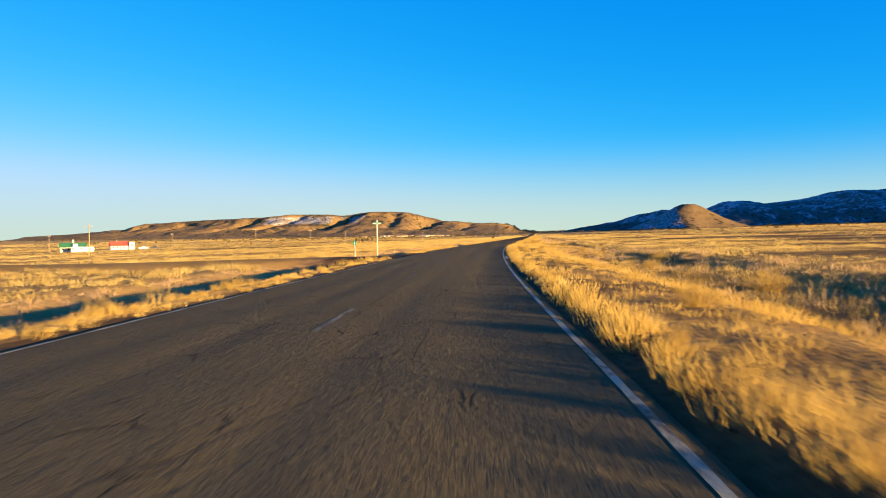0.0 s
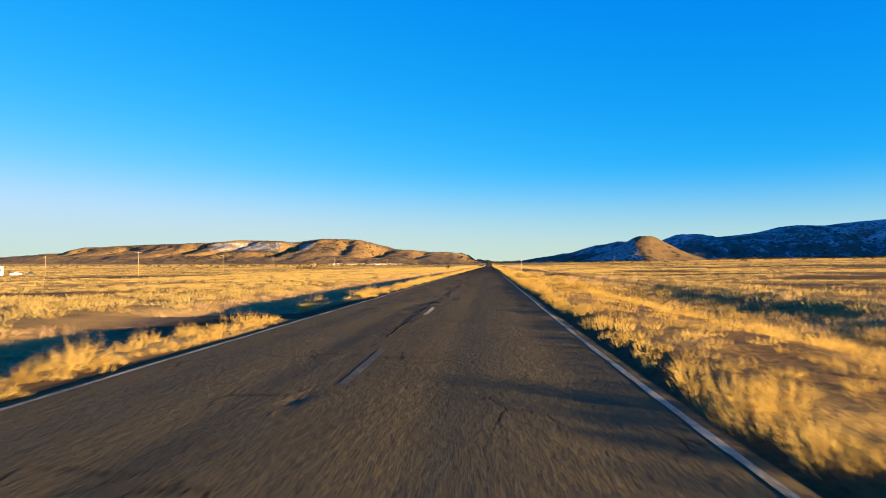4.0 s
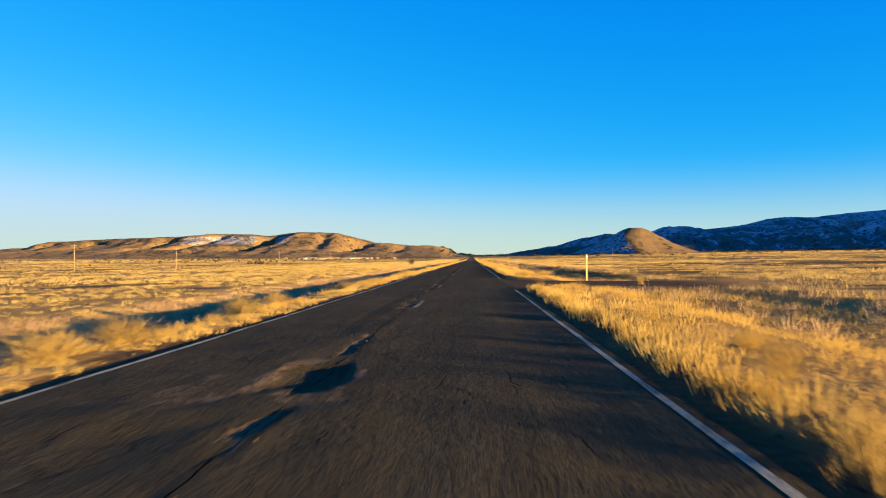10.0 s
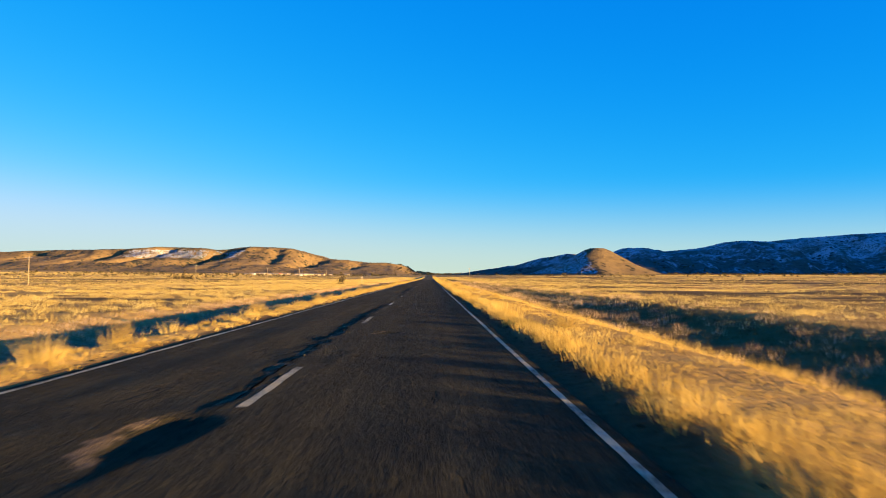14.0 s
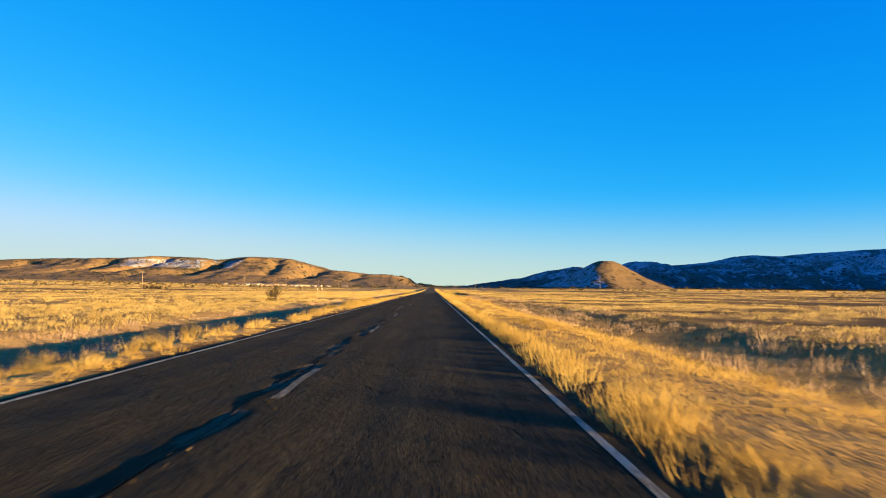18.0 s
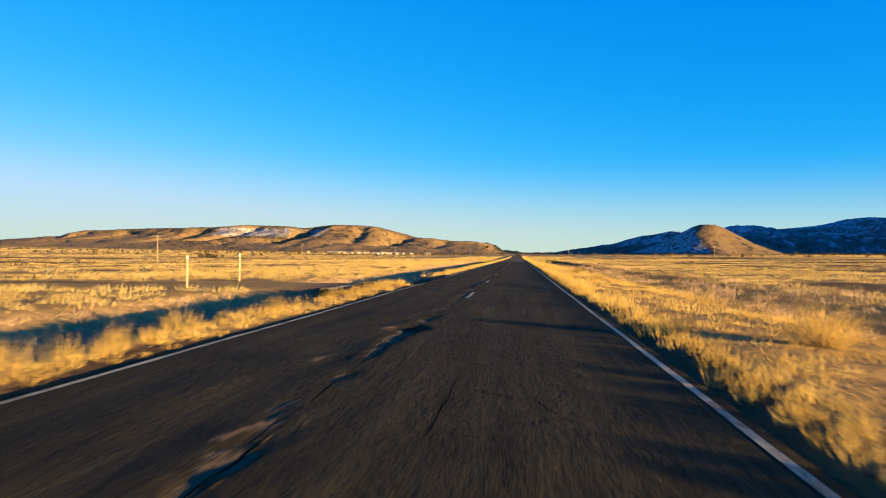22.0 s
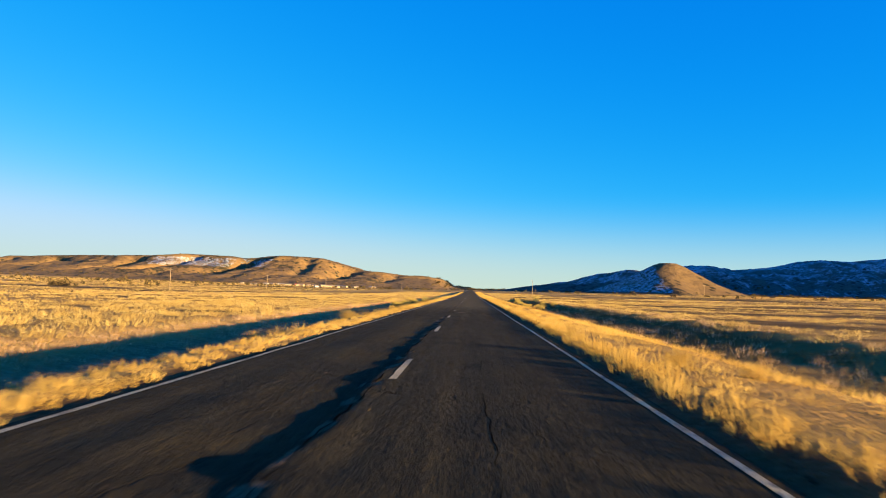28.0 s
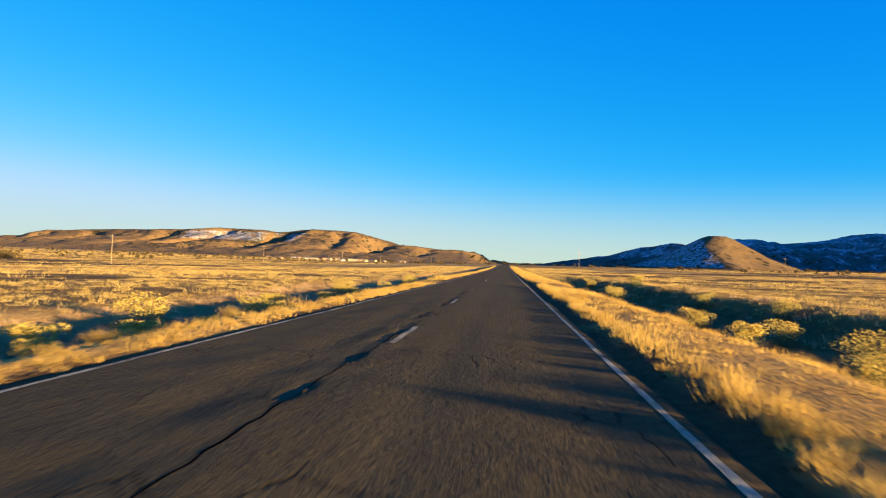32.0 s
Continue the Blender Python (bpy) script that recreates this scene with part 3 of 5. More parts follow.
def lane_strip(name, s_of_y, width, y0, y1, step, material, label, lift=0.004):
    """Paint that follows the road's surface."""
    ys = np.linspace(y0, y1, max(3, int((y1 - y0) / step) + 1))
    across = np.linspace(-0.5, 0.5, 4) * width
    sy, yy = np.meshgrid(across, ys)
    sy = sy * (1 + 0.18 * fbm(yy / 0.5, sy * 3, 90, 2)) + s_of_y(yy)
    z, _ = road_height(sy, yy)
    z = z + 0.004 * np.maximum(yy - 680, 0) * smooth(650, 1000, yy) + np.where(yy > 900, 0.06, 0) + lift
    ob = new(name, mesh_from(name, np.stack([sy + centre(yy), yy, z], -1).reshape(-1, 3), grid_faces(len(ys), 4), material))
    ob.parent = road
    return tagged(ob, label)


lane_strip("edge_line", lambda y: half(y), 0.085, -60, 233.5, 0.14, LINE_PAINT, "worn white edge line")
lane_strip("edge_line", lambda y: half(y), 0.085, 250.5, 760, 0.14, LINE_PAINT, "worn white edge line")
lane_strip("edge_line", lambda y: half(y), 0.10, 760, 1500, 2, LINE_PAINT, "worn white edge line")
lane_strip("edge_line", lambda y: -half(y), 0.085, -60, 59.0, 0.14, LINE_PAINT, "worn white edge line")
lane_strip("edge_line", lambda y: -half(y), 0.085, 76.0, 464.0, 0.14, LINE_PAINT, "worn white edge line")
lane_strip("edge_line", lambda y: -half(y), 0.085, 474.0, 760, 0.14, LINE_PAINT, "worn white edge line")
lane_strip("edge_line", lambda y: -half(y), 0.10, 760, 1500, 2, LINE_PAINT, "worn white edge line")
starts = [22.4 + 12.4 * k for k in range(-3, 7)] + [350.05 + 12.75 * k for k in range(-19, 40)]
for y0 in starts:
    if any(abs(hx + 0.22) < rx + 0.1 and y0 - ry < hy < y0 + 3.15 + ry for hx, hy, rx, ry, _ in HOLES + HOLES_ON):
        continue
    lane_strip("centre_dash", lambda y: -0.22 + 0.22 * smooth(120, 60, y), 0.11, y0, y0 + 3.15, 0.14, DASH_PAINT, "")

def crack(path, y0, y1, seed, wide=0.045):
    """An open crack: a ragged dark ribbon that swells, thins and breaks off."""
    ys = np.arange(y0, y1, 0.12)
    w = wide * np.clip(0.55 + 1.1 * fbm(ys / 1.3, 0 * ys, seed, 3) + 0.5 * fbm(ys / 9, 0 * ys, seed + 1, 2), 0, 1.6)
    mid = path(ys) + 0.035 * fbm(ys / 0.35, 0 * ys, seed + 2, 3)
    sy, yy = np.stack([mid - w / 2, mid + w / 2], 1), np.stack([ys, ys], 1)
    z = road_height(sy, yy)[0] + 0.0015
    keep = (w[:-1] > 0.004) & (w[1:] > 0.004)
    ob = new("crack", mesh_from("crack", np.stack([sy + centre(yy), yy, z], -1).reshape(-1, 3), grid_faces(len(ys), 2)[keep], CRACK))
    ob.parent = road
    return tagged(ob, "open dark crack in the asphalt")


crack(lambda y: -0.42 + 0.10 * fbm(y / 7, 0 * y, 60, 3), 100, 330, 150, 0.028)
crack(lambda y: -0.42 + 0.10 * fbm(y / 7, 0 * y, 60, 3), 330, 660, 152, 0.02)
for at, y0, y1 in ((0.75, 394, 442), (0.95, 486, 513), (1.05, 545, 560), (0.90, 111, 137), (1.6, 20, 40), (0.3, 24, 33), (0.6, 580, 612), (-2.0, 300, 322)):
    crack(lambda y: at + 0.12 * fbm(y / 9, 0 * y, 66, 3), y0, y1, 160 + int(y0), 0.011)

# ---- hills ----
def hill_mesh(name, xs, ys, height, material, label, category, snow, wood=lambda x, y, z: 0 * x):
    hx, hy = np.meshgrid(xs, ys)
    hz = height(hx, hy)
    ob = new(name, mesh_from(name, np.stack([hx, hy, hz], -1).reshape(-1, 3), grid_faces(len(ys), len(xs)), material, [("snow", snow(hx, hy, hz).ravel()), ("wood", wood(hx, hy, hz).ravel())]))
    return tagged(ob, label, category, kind="structure")


MESA_X = (-3300, -2900, -2620, -2420, -2300, -1880, -1480, -1313, -1180, -1090, -1034, -1000, -870, -679, -597, -515, -407, -300, -220, -140, -86, 60, 300)
MESA_H = (50, 62, 74, 80, 110, 122, 124, 138, 134, 131, 124, 126, 143, 135, 110, 86, 80, 69, 70, 57, 28, 12, 4)


def mesa_left(x, y):
    warp = 75 * fbm(x / 420, y / 900, 101, 3) + 16 * fbm(x / 90, y / 200, 102, 3)
    crest = 3830 + 0.32 * np.maximum(-x - 1500, 0)
    foot = crest - 1050
    v = (y + warp - foot) / (crest - foot)
    H = np.interp(x + 20 * fbm(x / 60, y / 60, 103, 2), MESA_X, MESA_H)
    prof = np.interp(v, (-0.2, 0, 0.2, 0.36, 0.46, 0.50, 0.66, 0.80, 0.905, 0.93, 1.0, 1.4), (-0.15, 0.0, 0.10, 0.20, 0.30, 0.38, 0.46, 0.62, 0.80, 0.96, 1.0, 0.96))
    ridged = 1 - 2 * np.abs(fbm(x / 110, y / 330, 104, 4))
    face = smooth(0.1, 0.35, v) * (1 - smooth(0.86, 0.94, v))
    z = H * (prof + (0.065 * ridged - 0.03 + 0.035 * fbm(x / 60, y / 70, 107, 3)) * face)
    # ravines cut into the face
    for gx0, wide, deep, slant in ((-1960, 48, 0.30, 0.35), (-1510, 48, 0.36, 0.12), (-960, 60, 0.38, 0.25), (-530, 45, 0.34, 0.1), (-2250, 40, 0.2, 0.2), (-1240, 30, 0.18, 0.3), (-740, 30, 0.15, -0.1), (-330, 35, 0.2, 0.1)):
        off = (x - gx0 + slant * (crest - y)) / wide + 0.45 * fbm(x / 50, y / 50, 106, 3)
        z = z - H * deep * np.exp(-off ** 2) * smooth(0.42, 0.66, v) * (1 - smooth(0.93, 1.0, v))
    return z + 2.5 * fbm(x / 45, y / 45, 105, 3) - 1


hill_mesh("mesa_left", np.linspace(-3300, 300, 330), np.concatenate([np.linspace(2650, 4050, 120), np.linspace(4080, 4500, 8)]), mesa_left, MESA_SUNNY,
          "long sunlit tan mesa with a few snow patches", "mesa",
          lambda x, y, z: smooth(62, 84, z) * (1 - smooth(118, 128, z)) * np.maximum(0.70 * np.exp(-((x + 1220) / 300) ** 4), 0.80 * np.exp(-((x + 930) / 85) ** 2)),
          lambda x, y, z: np.maximum(0.45 * smooth(0.955, 0.985, z / np.interp(x, MESA_X, MESA_H)), np.maximum(0.12 * smooth(0, 12, z) * (1 - smooth(26, 46, z)), 0.5 * (fbm(x / 200, y / 200, 108, 3) > 0.25))))


def cinder_hill(x, y):
    d = np.hypot(x - 453, (y - 2229) * (0.55 + 0.43 * smooth(-60, 50, x - 453))) * (1 + 0.06 * fbm(x / 120, y / 120, 111, 3))
    z = np.interp(d, (0, 18, 34, 60, 100, 140, 178, 230, 300, 420), (84, 83, 77, 62, 40, 24, 11, 4, -6, -20))
    return z + 1.2 * fbm(x / 25, y / 25, 112, 3)


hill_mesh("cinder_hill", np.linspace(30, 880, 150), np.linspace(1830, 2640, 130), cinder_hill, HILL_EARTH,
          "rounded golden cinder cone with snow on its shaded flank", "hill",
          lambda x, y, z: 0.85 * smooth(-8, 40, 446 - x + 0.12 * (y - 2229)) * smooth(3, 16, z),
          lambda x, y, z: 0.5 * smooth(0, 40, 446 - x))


def snow_ridge(x, y):
    # crest that runs from behind the cone away to the left
    crest_x = np.interp(y, (2480, 2560, 2600, 2700, 2850, 3050, 3200, 3400), (500, 470, 446, 394, 343, 267, 217, 150))
    H = np.interp(y, (2400, 2480, 2560, 2600, 2700, 2850, 3050, 3200, 3400), (20, 55, 72, 77, 66, 47, 33, 24, 5))
    w = np.where(x < crest_x, 190, 110)
    d = np.abs(x - crest_x) / w + 0.10 * fbm(x / 80, y / 80, 121, 3)
    return H * np.interp(d, (0, 0.10, 0.5, 1, 1.6), (1, 0.98, 0.45, 0.06, -0.25)) + 4 + 2 * fbm(x / 30, y / 30, 122, 3)


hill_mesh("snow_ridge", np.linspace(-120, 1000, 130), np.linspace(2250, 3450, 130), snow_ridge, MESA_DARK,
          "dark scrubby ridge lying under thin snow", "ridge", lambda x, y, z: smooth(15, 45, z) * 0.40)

RIGHT_B = (700, 840, 890, 1000, 1080, 1190, 1300, 1467, 1640, 1800, 2000, 2400, 2900)
RIGHT_H = (60, 120, 140, 142, 128, 138, 150, 186, 186, 205, 222, 250, 260)


def mesa_right(x, y):
    crest = 3480 + 0.35 * (x - 890) - 0.00042 * np.maximum(x - 1500, 0) ** 2
    foot = crest - 620
    v = (y + 90 * fbm(x / 260, y / 500, 131, 3) + 25 * fbm(x / 70, y / 120, 132, 3) - foot) / (crest - foot)
    H = np.interp(x, RIGHT_B, RIGHT_H)
    prof = np.interp(v, (-0.2, 0, 0.15, 0.5, 0.85, 1.0, 1.3, 1.8), (-0.1, 0.12, 0.17, 0.50, 0.86, 1, 1, 0.7))
    return H * (prof + 0.26 * (0.6 - 1.6 * np.abs(fbm(x / 150, y / 380, 133, 4))) * smooth(0.1, 0.3, v) * (1 - smooth(0.75, 0.98, v))) + 3 * fbm(x / 40, y / 40, 134, 3)


hill_mesh("mesa_right", np.linspace(640, 2900, 260), np.linspace(2600, 4200, 140), mesa_right, MESA_DARK,
          "long wooded mesa in blue shade with patchy snow", "mesa", lambda x, y, z: 0.30 + 0.25 * smooth(40, 150, z) * (0.5 + 0.5 * fbm(x / 120, y / 120, 137, 3)))


# added out of view: its bulk keeps the sun off the right-hand mesa
def shading_plateau(x, y):
    d = np.maximum(np.abs(x - 3900) / 1100, np.abs(y - 2700) / 1300) + 0.12 * fbm(x / 300, y / 300, 141, 3)
    return 480 * np.interp(d, (0, 0.6, 0.85, 1.15, 1.5), (1, 0.97, 0.5, 0.05, -0.1)) + 20


hill_mesh("shading_plateau", np.linspace(2500, 4900, 70), np.linspace(1000, 4300, 80), shading_plateau, MESA_DARK,
          "high wooded plateau added out of view to shut out the low sun", "plateau", lambda x, y, z: 0.3 + 0 * x)

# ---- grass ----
LIT_TURN = radians(30)      # blades turned flat between sun and eye: even lighting put into their shape


def blades(x, y, z, tall, wide, count, spread, lean, rng):
    """Tufts of fine tapered blades, one tuft at each place: the corners, and each one's tone."""
    n = len(x)
    k = np.repeat(np.arange(n), count)
    m_ = len(k)
    a, r = rng.uniform(0, 2 * np.pi, m_), np.sqrt(rng.uniform(0, 1, m_))
    root_x, root_y = x[k] + np.cos(a) * r * spread[k], y[k] + np.sin(a) * r * spread[k]
    h = tall[k] * rng.uniform(0.5, 1.0, m_) * (1 - 0.45 * r * r)
    out_a = a + rng.normal(0, 0.6, m_)
    out = lean * h * (0.25 + r) * rng.uniform(0.3, 1.1, m_)
    tip_x, tip_y = root_x + np.cos(out_a) * out, root_y + np.sin(out_a) * out
    w = wide[k] * rng.uniform(0.6, 1.3, m_) * 0.5
    b = rng.normal(LIT_TURN, 0.45, m_)
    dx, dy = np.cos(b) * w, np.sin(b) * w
    zr = z[k] - 0.03
    # some are seed heads, that begin part of the way up their stem
    low = np.where(rng.uniform(0, 1, m_) < 0.35, rng.uniform(0.3, 0.55, m_), 0.0)
    lx, ly, lz = root_x + (tip_x - root_x) * low, root_y + (tip_y - root_y) * low, zr + h * low
    v = np.empty((m_, 3, 3), np.float32)
    v[:, 0] = np.stack([lx - dx, ly - dy, lz], -1)
    v[:, 1] = np.stack([lx + dx, ly + dy, lz], -1)
    v[:, 2] = np.stack([tip_x, tip_y, zr + h], -1)
    tone = np.clip(rng.uniform(0.1, 0.9, n)[k] + rng.normal(0, 0.08, m_), 0, 1)
    return v.reshape(-1, 3), np.repeat(tone, 3)


def tuft_soup(name, parts, material):
    v, tone = (np.concatenate([p[i] for p in parts]) for i in range(2))
    return mesh_from(name, v, np.arange(len(v)).reshape(-1, 3), material, [("tone", tone)], smooth_shade=False)


def grass_stuff(name, parts, material, label):
    return tagged(new(name, tuft_soup(name, parts, material)), label, "grass", kind="stuff")


def scatter(rng, s0, s1, y0, y1, per_m2, power=1.0):
    n = int((s1 - s0) * (y1 - y0) * per_m2)
    s = s0 + (s1 - s0) * rng.uniform(0, 1, n) ** power
    y = rng.uniform(y0, y1, n)
    return s, y


def verge_edge(y):
    """How far the right-hand fringe has grown towards the road."""
    return np.interp(y, (0, 180, 240, 300, 330, 345, 480, 510, 580, 610, 700), (-0.46, -0.46, -0.25, -0.22, -0.38, -0.50, -0.50, -0.42, -0.36, -0.26, -0.26))


def field(seed, s0, s1, y0, y1, per_m2, tall, wide, count, spread, lean=0.6, clump=0.0, scale=6.0, power=1.0):
    rng = np.random.default_rng(seed)
    s, y = scatter(rng, s0, s1, y0, y1, per_m2, power)
    keep = track_mask(s, y) < 0.25
    dens = fbm(s / scale, y / scale, seed, 3)
    keep &= dens > rng.uniform(-0.9, 0.3, len(s)) * 1.0 + clump - 0.1
    s, y, dens = s[keep], y[keep], dens[keep]
    if seed not in (231, 232, 233, 234):
        keep = dark_patch(s, y) < rng.uniform(0.1, 0.75, len(s))
        s, y, dens = s[keep], y[keep], dens[keep]
    s = s + verge_edge(y) * (s > 0) * (1 - smooth(4.2, 6.5, s))
    x = s + np.sign(s) * widening(y) + centre(y)
    z = land(x, y)
    size = rng.uniform(0.6, 1.25, len(x)) * (1 + 0.5 * dens)
    size *= 1 + 0.45 * fbm(y / 22, 0 * y, seed + 5, 2)
    return blades(x, y, z, tall * size, np.full(len(x), wide), count, spread * size, lean, rng)


def thatch(seed, s0, s1, y0, y1, per_m2, tall, wide):
    """The low matted straw between the bunches: single leaning blades."""
    rng = np.random.default_rng(seed)
    s, y = scatter(rng, s0, s1, y0, y1, per_m2)
    keep = (track_mask(s, y) < 0.2) & (fbm(s / 5, y / 7, seed, 3) > rng.uniform(-1.2, 0.15, len(s)))
    s, y = s[keep], y[keep]
    keep = dark_patch(s, y) < rng.uniform(0.1, 0.6, len(s))
    s, y = s[keep], y[keep]
    x = s + np.sign(s) * widening(y) + centre(y)
    return blades(x, y, land(x, y), np.full(len(x), tall) * rng.uniform(0.6, 1.3, len(x)), np.full(len(x), wide), 1, np.full(len(x), 0.2), 1.6, rng)


# verges: dense, tall, leaning fringe right beside the asphalt
grass_stuff("verge_grass", [
    field(201, 3.96, 4.5, 255, 668, 10, 0.38, 0.013, 34, 0.17, 0.6, -0.9, 1.2),
    field(221, 4.4, 7.6, 255, 668, 3.8, 0.19, 0.014, 30, 0.26, 0.7, -1.1, 1.3),
    field(222, 4.0, 7.6, 8, 256, 3.6, 0.22, 0.013, 34, 0.21, 0.7, 0.22, 0.9),
    field(224, 3.96, 4.5, 8, 240, 8, 0.36, 0.013, 36, 0.18, 0.6, -0.15, 1.6),
    field(223, 7.0, 12.0, 8, 256, 1.6, 0.32, 0.016, 30, 0.28, 0.7, 0.16, 1.3),
    field(202, 6.6, 8.6, 0, 680, 1.6, 0.26, 0.016, 24, 0.25, 0.8, -0.2, 3),
    field(203, 3.9, 7.0, 680, 1000, 2.4, 0.40, 0.05, 10, 0.3, 0.8, -0.5, 4)], GRASS_GOLD, "dry golden grass fringe along the road's edge")
grass_stuff("verge_grass", [
    field(204, -4.4, -3.42, 8, 470, 8, 0.19, 0.013, 32, 0.16, 0.6, 0.02, 1.4),
    field(210, -4.4, -3.42, 470, 668, 9.5, 0.20, 0.013, 32, 0.16, 0.6, -0.35, 0.9),
    field(209, -4.6, -3.75, 8, 475, 1.2, 0.40, 0.012, 60, 0.18, 0.6, 0.10, 1.6),
    field(205, -5.4, -4.3, 0, 680, 1.2, 0.30, 0.013, 36, 0.20, 0.7, 0.2, 1.2),
    field(206, -5.4, -3.8, 680, 1000, 2.4, 0.38, 0.05, 10, 0.25, 0.8, -0.4, 4)], GRASS_GOLD, "dry golden grass fringe along the road's edge")
# ditches: duller, shorter; right-hand grass coloured darker to deepen the ditch's shade
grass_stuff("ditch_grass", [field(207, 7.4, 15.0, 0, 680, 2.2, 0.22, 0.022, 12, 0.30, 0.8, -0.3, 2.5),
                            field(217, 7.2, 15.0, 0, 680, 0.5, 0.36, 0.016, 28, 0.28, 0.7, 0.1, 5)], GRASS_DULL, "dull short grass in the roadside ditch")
grass_stuff("ditch_grass", [field(208, -12.5, -5.0, 0, 680, 2.2, 0.24, 0.022, 16, 0.26, 0.7, 0.0, 1.4),
                            field(218, -12.5, -5.2, 0, 680, 0.35, 0.42, 0.014, 30, 0.22, 0.6, 0.1, 5),
                            field(237, 7.6, 15.5, 0, 680, 0.7, 0.40, 0.016, 26, 0.26, 0.6, 0.05, 2.0)], GRASS_BLEACHED, "pale short grass in the roadside ditch")
# the plain
grass_stuff("field_grass", [
    field(211, -34, -12.0, 12, 690, 0.8, 0.37, 0.026, 27, 0.40, 0.8, -0.05, 1.7),
    field(212, -95, -32, 0, 850, 0.2, 0.38, 0.09, 13, 0.75, 0.8, -0.1, 4),
    field(213, -330, -90, 60, 1300, 0.035, 0.5, 0.30, 8, 1.8, 1.0, -0.2, 25),
    field(235, -38, -11.5, 688, 1000, 0.4, 0.36, 0.06, 12, 0.6, 0.9, -0.2, 3),
    field(219, -950, -300, 300, 2300, 0.006, 0.8, 1.2, 6, 5.0, 1.0, -0.2, 60)], GRASS_PALE, "pale dry bunch grass covering the plain")
grass_stuff("field_grass", [
    field(214, 13, 38, 12, 690, 1.0, 0.30, 0.028, 20, 0.40, 0.8, 0.0, 2.4),
    field(215, 36, 100, 0, 850, 0.24, 0.36, 0.09, 13, 0.75, 0.8, -0.02, 5),
    field(216, 95, 330, 60, 1300, 0.035, 0.5, 0.30, 8, 1.8, 1.0, -0.1, 22),
    field(236, 9, 38, 688, 1000, 0.4, 0.36, 0.06, 12, 0.6, 0.9, -0.2, 3),
    field(220, 300, 950, 300, 2300, 0.006, 0.8, 1.2, 6, 5.0, 1.0, -0.2, 60)], GRASS_PALE, "pale dry bunch grass covering the plain")
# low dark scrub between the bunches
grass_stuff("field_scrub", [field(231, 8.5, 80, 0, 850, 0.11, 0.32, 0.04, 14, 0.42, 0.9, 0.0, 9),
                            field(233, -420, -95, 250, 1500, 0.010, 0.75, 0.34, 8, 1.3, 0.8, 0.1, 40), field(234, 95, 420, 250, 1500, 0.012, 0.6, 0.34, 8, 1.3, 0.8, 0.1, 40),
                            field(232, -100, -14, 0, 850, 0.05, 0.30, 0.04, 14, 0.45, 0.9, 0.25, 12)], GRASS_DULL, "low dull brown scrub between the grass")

grass_stuff("thatch", [thatch(241, -36, -11.5, 20, 690, 5, 0.18, 0.026)], GRASS_PALE, "matted straw lying between the grass bunches")
grass_stuff("thatch", [thatch(243, 13.5, 38, 20, 690, 4, 0.18, 0.026)], GRASS_PALE, "matted straw lying between the grass bunches")


# ---- building blocks of things ----
def link_mesh(name, bm, material, smooth_shade=False):
    me = bpy.data.meshes.new(name)
    bmesh.ops.recalc_face_normals(bm, faces=bm.faces)
    bm.to_mesh(me)
    bm.free()
    me.materials.append(material)
    if smooth_shade:
        me.polygons.foreach_set("use_smooth", [True] * len(me.polygons))
    return me


def part(name, bm, material, parent, label="", smooth_shade=False):
    ob = new(name, link_mesh(name, bm, material, smooth_shade))
    ob.parent = parent
    return tagged(ob, label)


def thing(name, m, label, category, group=""):
    ob = new(name)
    ob.matrix_basis = m
    ob.empty_display_size = 0.2
    return tagged(ob, label, category, group)


def box(bm, x0, x1, y0, y1, z0, z1, bevel=0.0):
    vs = bmesh.ops.create_cube(bm, size=1)["verts"]
    bmesh.ops.transform(bm, matrix=Matrix.Translation(((x0 + x1) / 2, (y0 + y1) / 2, (z0 + z1) / 2)) @ Matrix.Diagonal((x1 - x0, y1 - y0, z1 - z0, 1)), verts=vs)
    if bevel:
        bmesh.ops.bevel(bm, geom=list({e for v in vs for e in v.link_edges}), offset=bevel, segments=1, affect="EDGES")
    return bm


def one_box(*size, bevel=0.0):
    return box(bmesh.new(), *size, bevel=bevel)


def tube(bm, a, b, ra, rb, sides=10):
    a, b = Vector(a), Vector(b)
    m_ = Matrix.Translation((a + b) / 2) @ (b - a).to_track_quat("Z", "Y").to_matrix().to_4x4()
    bmesh.ops.create_cone(bm, cap_ends=True, segments=sides, radius1=ra, radius2=rb, depth=(b - a).length, matrix=m_)
    return bm


def at_ground(x, y, sink=0.0, turn=0.0):
    return pose(x, y, float(land(x, y)) - sink, 0, 0, turn)


# ---- utility poles ----
def utility_pole(m, tall):
    p = thing("utility_pole", m, "weathered wooden utility pole with a short crossarm", "utility pole", "poles along the plain")
    bm = tube(bmesh.new(), (0, 0, -0.4), (0.05, 0, tall), 0.17, 0.10, 12)
    part("pole", bm, POLE_WOOD, p, smooth_shade=True)
    part("crossarm", one_box(-1.1, 1.1, -0.16, -0.06, tall - 0.75, tall - 0.62, bevel=0.015), POLE_WOOD, p)
    for sx in (-1.0, 0.0, 1.0):
        bm = tube(bmesh.new(), (sx, -0.11, tall - 0.62), (sx, -0.11, tall - 0.44), 0.06, 0.035, 8)
        part("insulator", bm, STEEL, p)
    for sx in (-1, 1):
        bm = tube(bmesh.new(), (sx * 0.55, -0.13, tall - 0.74), (0, -0.13, tall - 1.35), 0.025, 0.025, 6)
        part("brace", bm, STEEL, p)
    return p


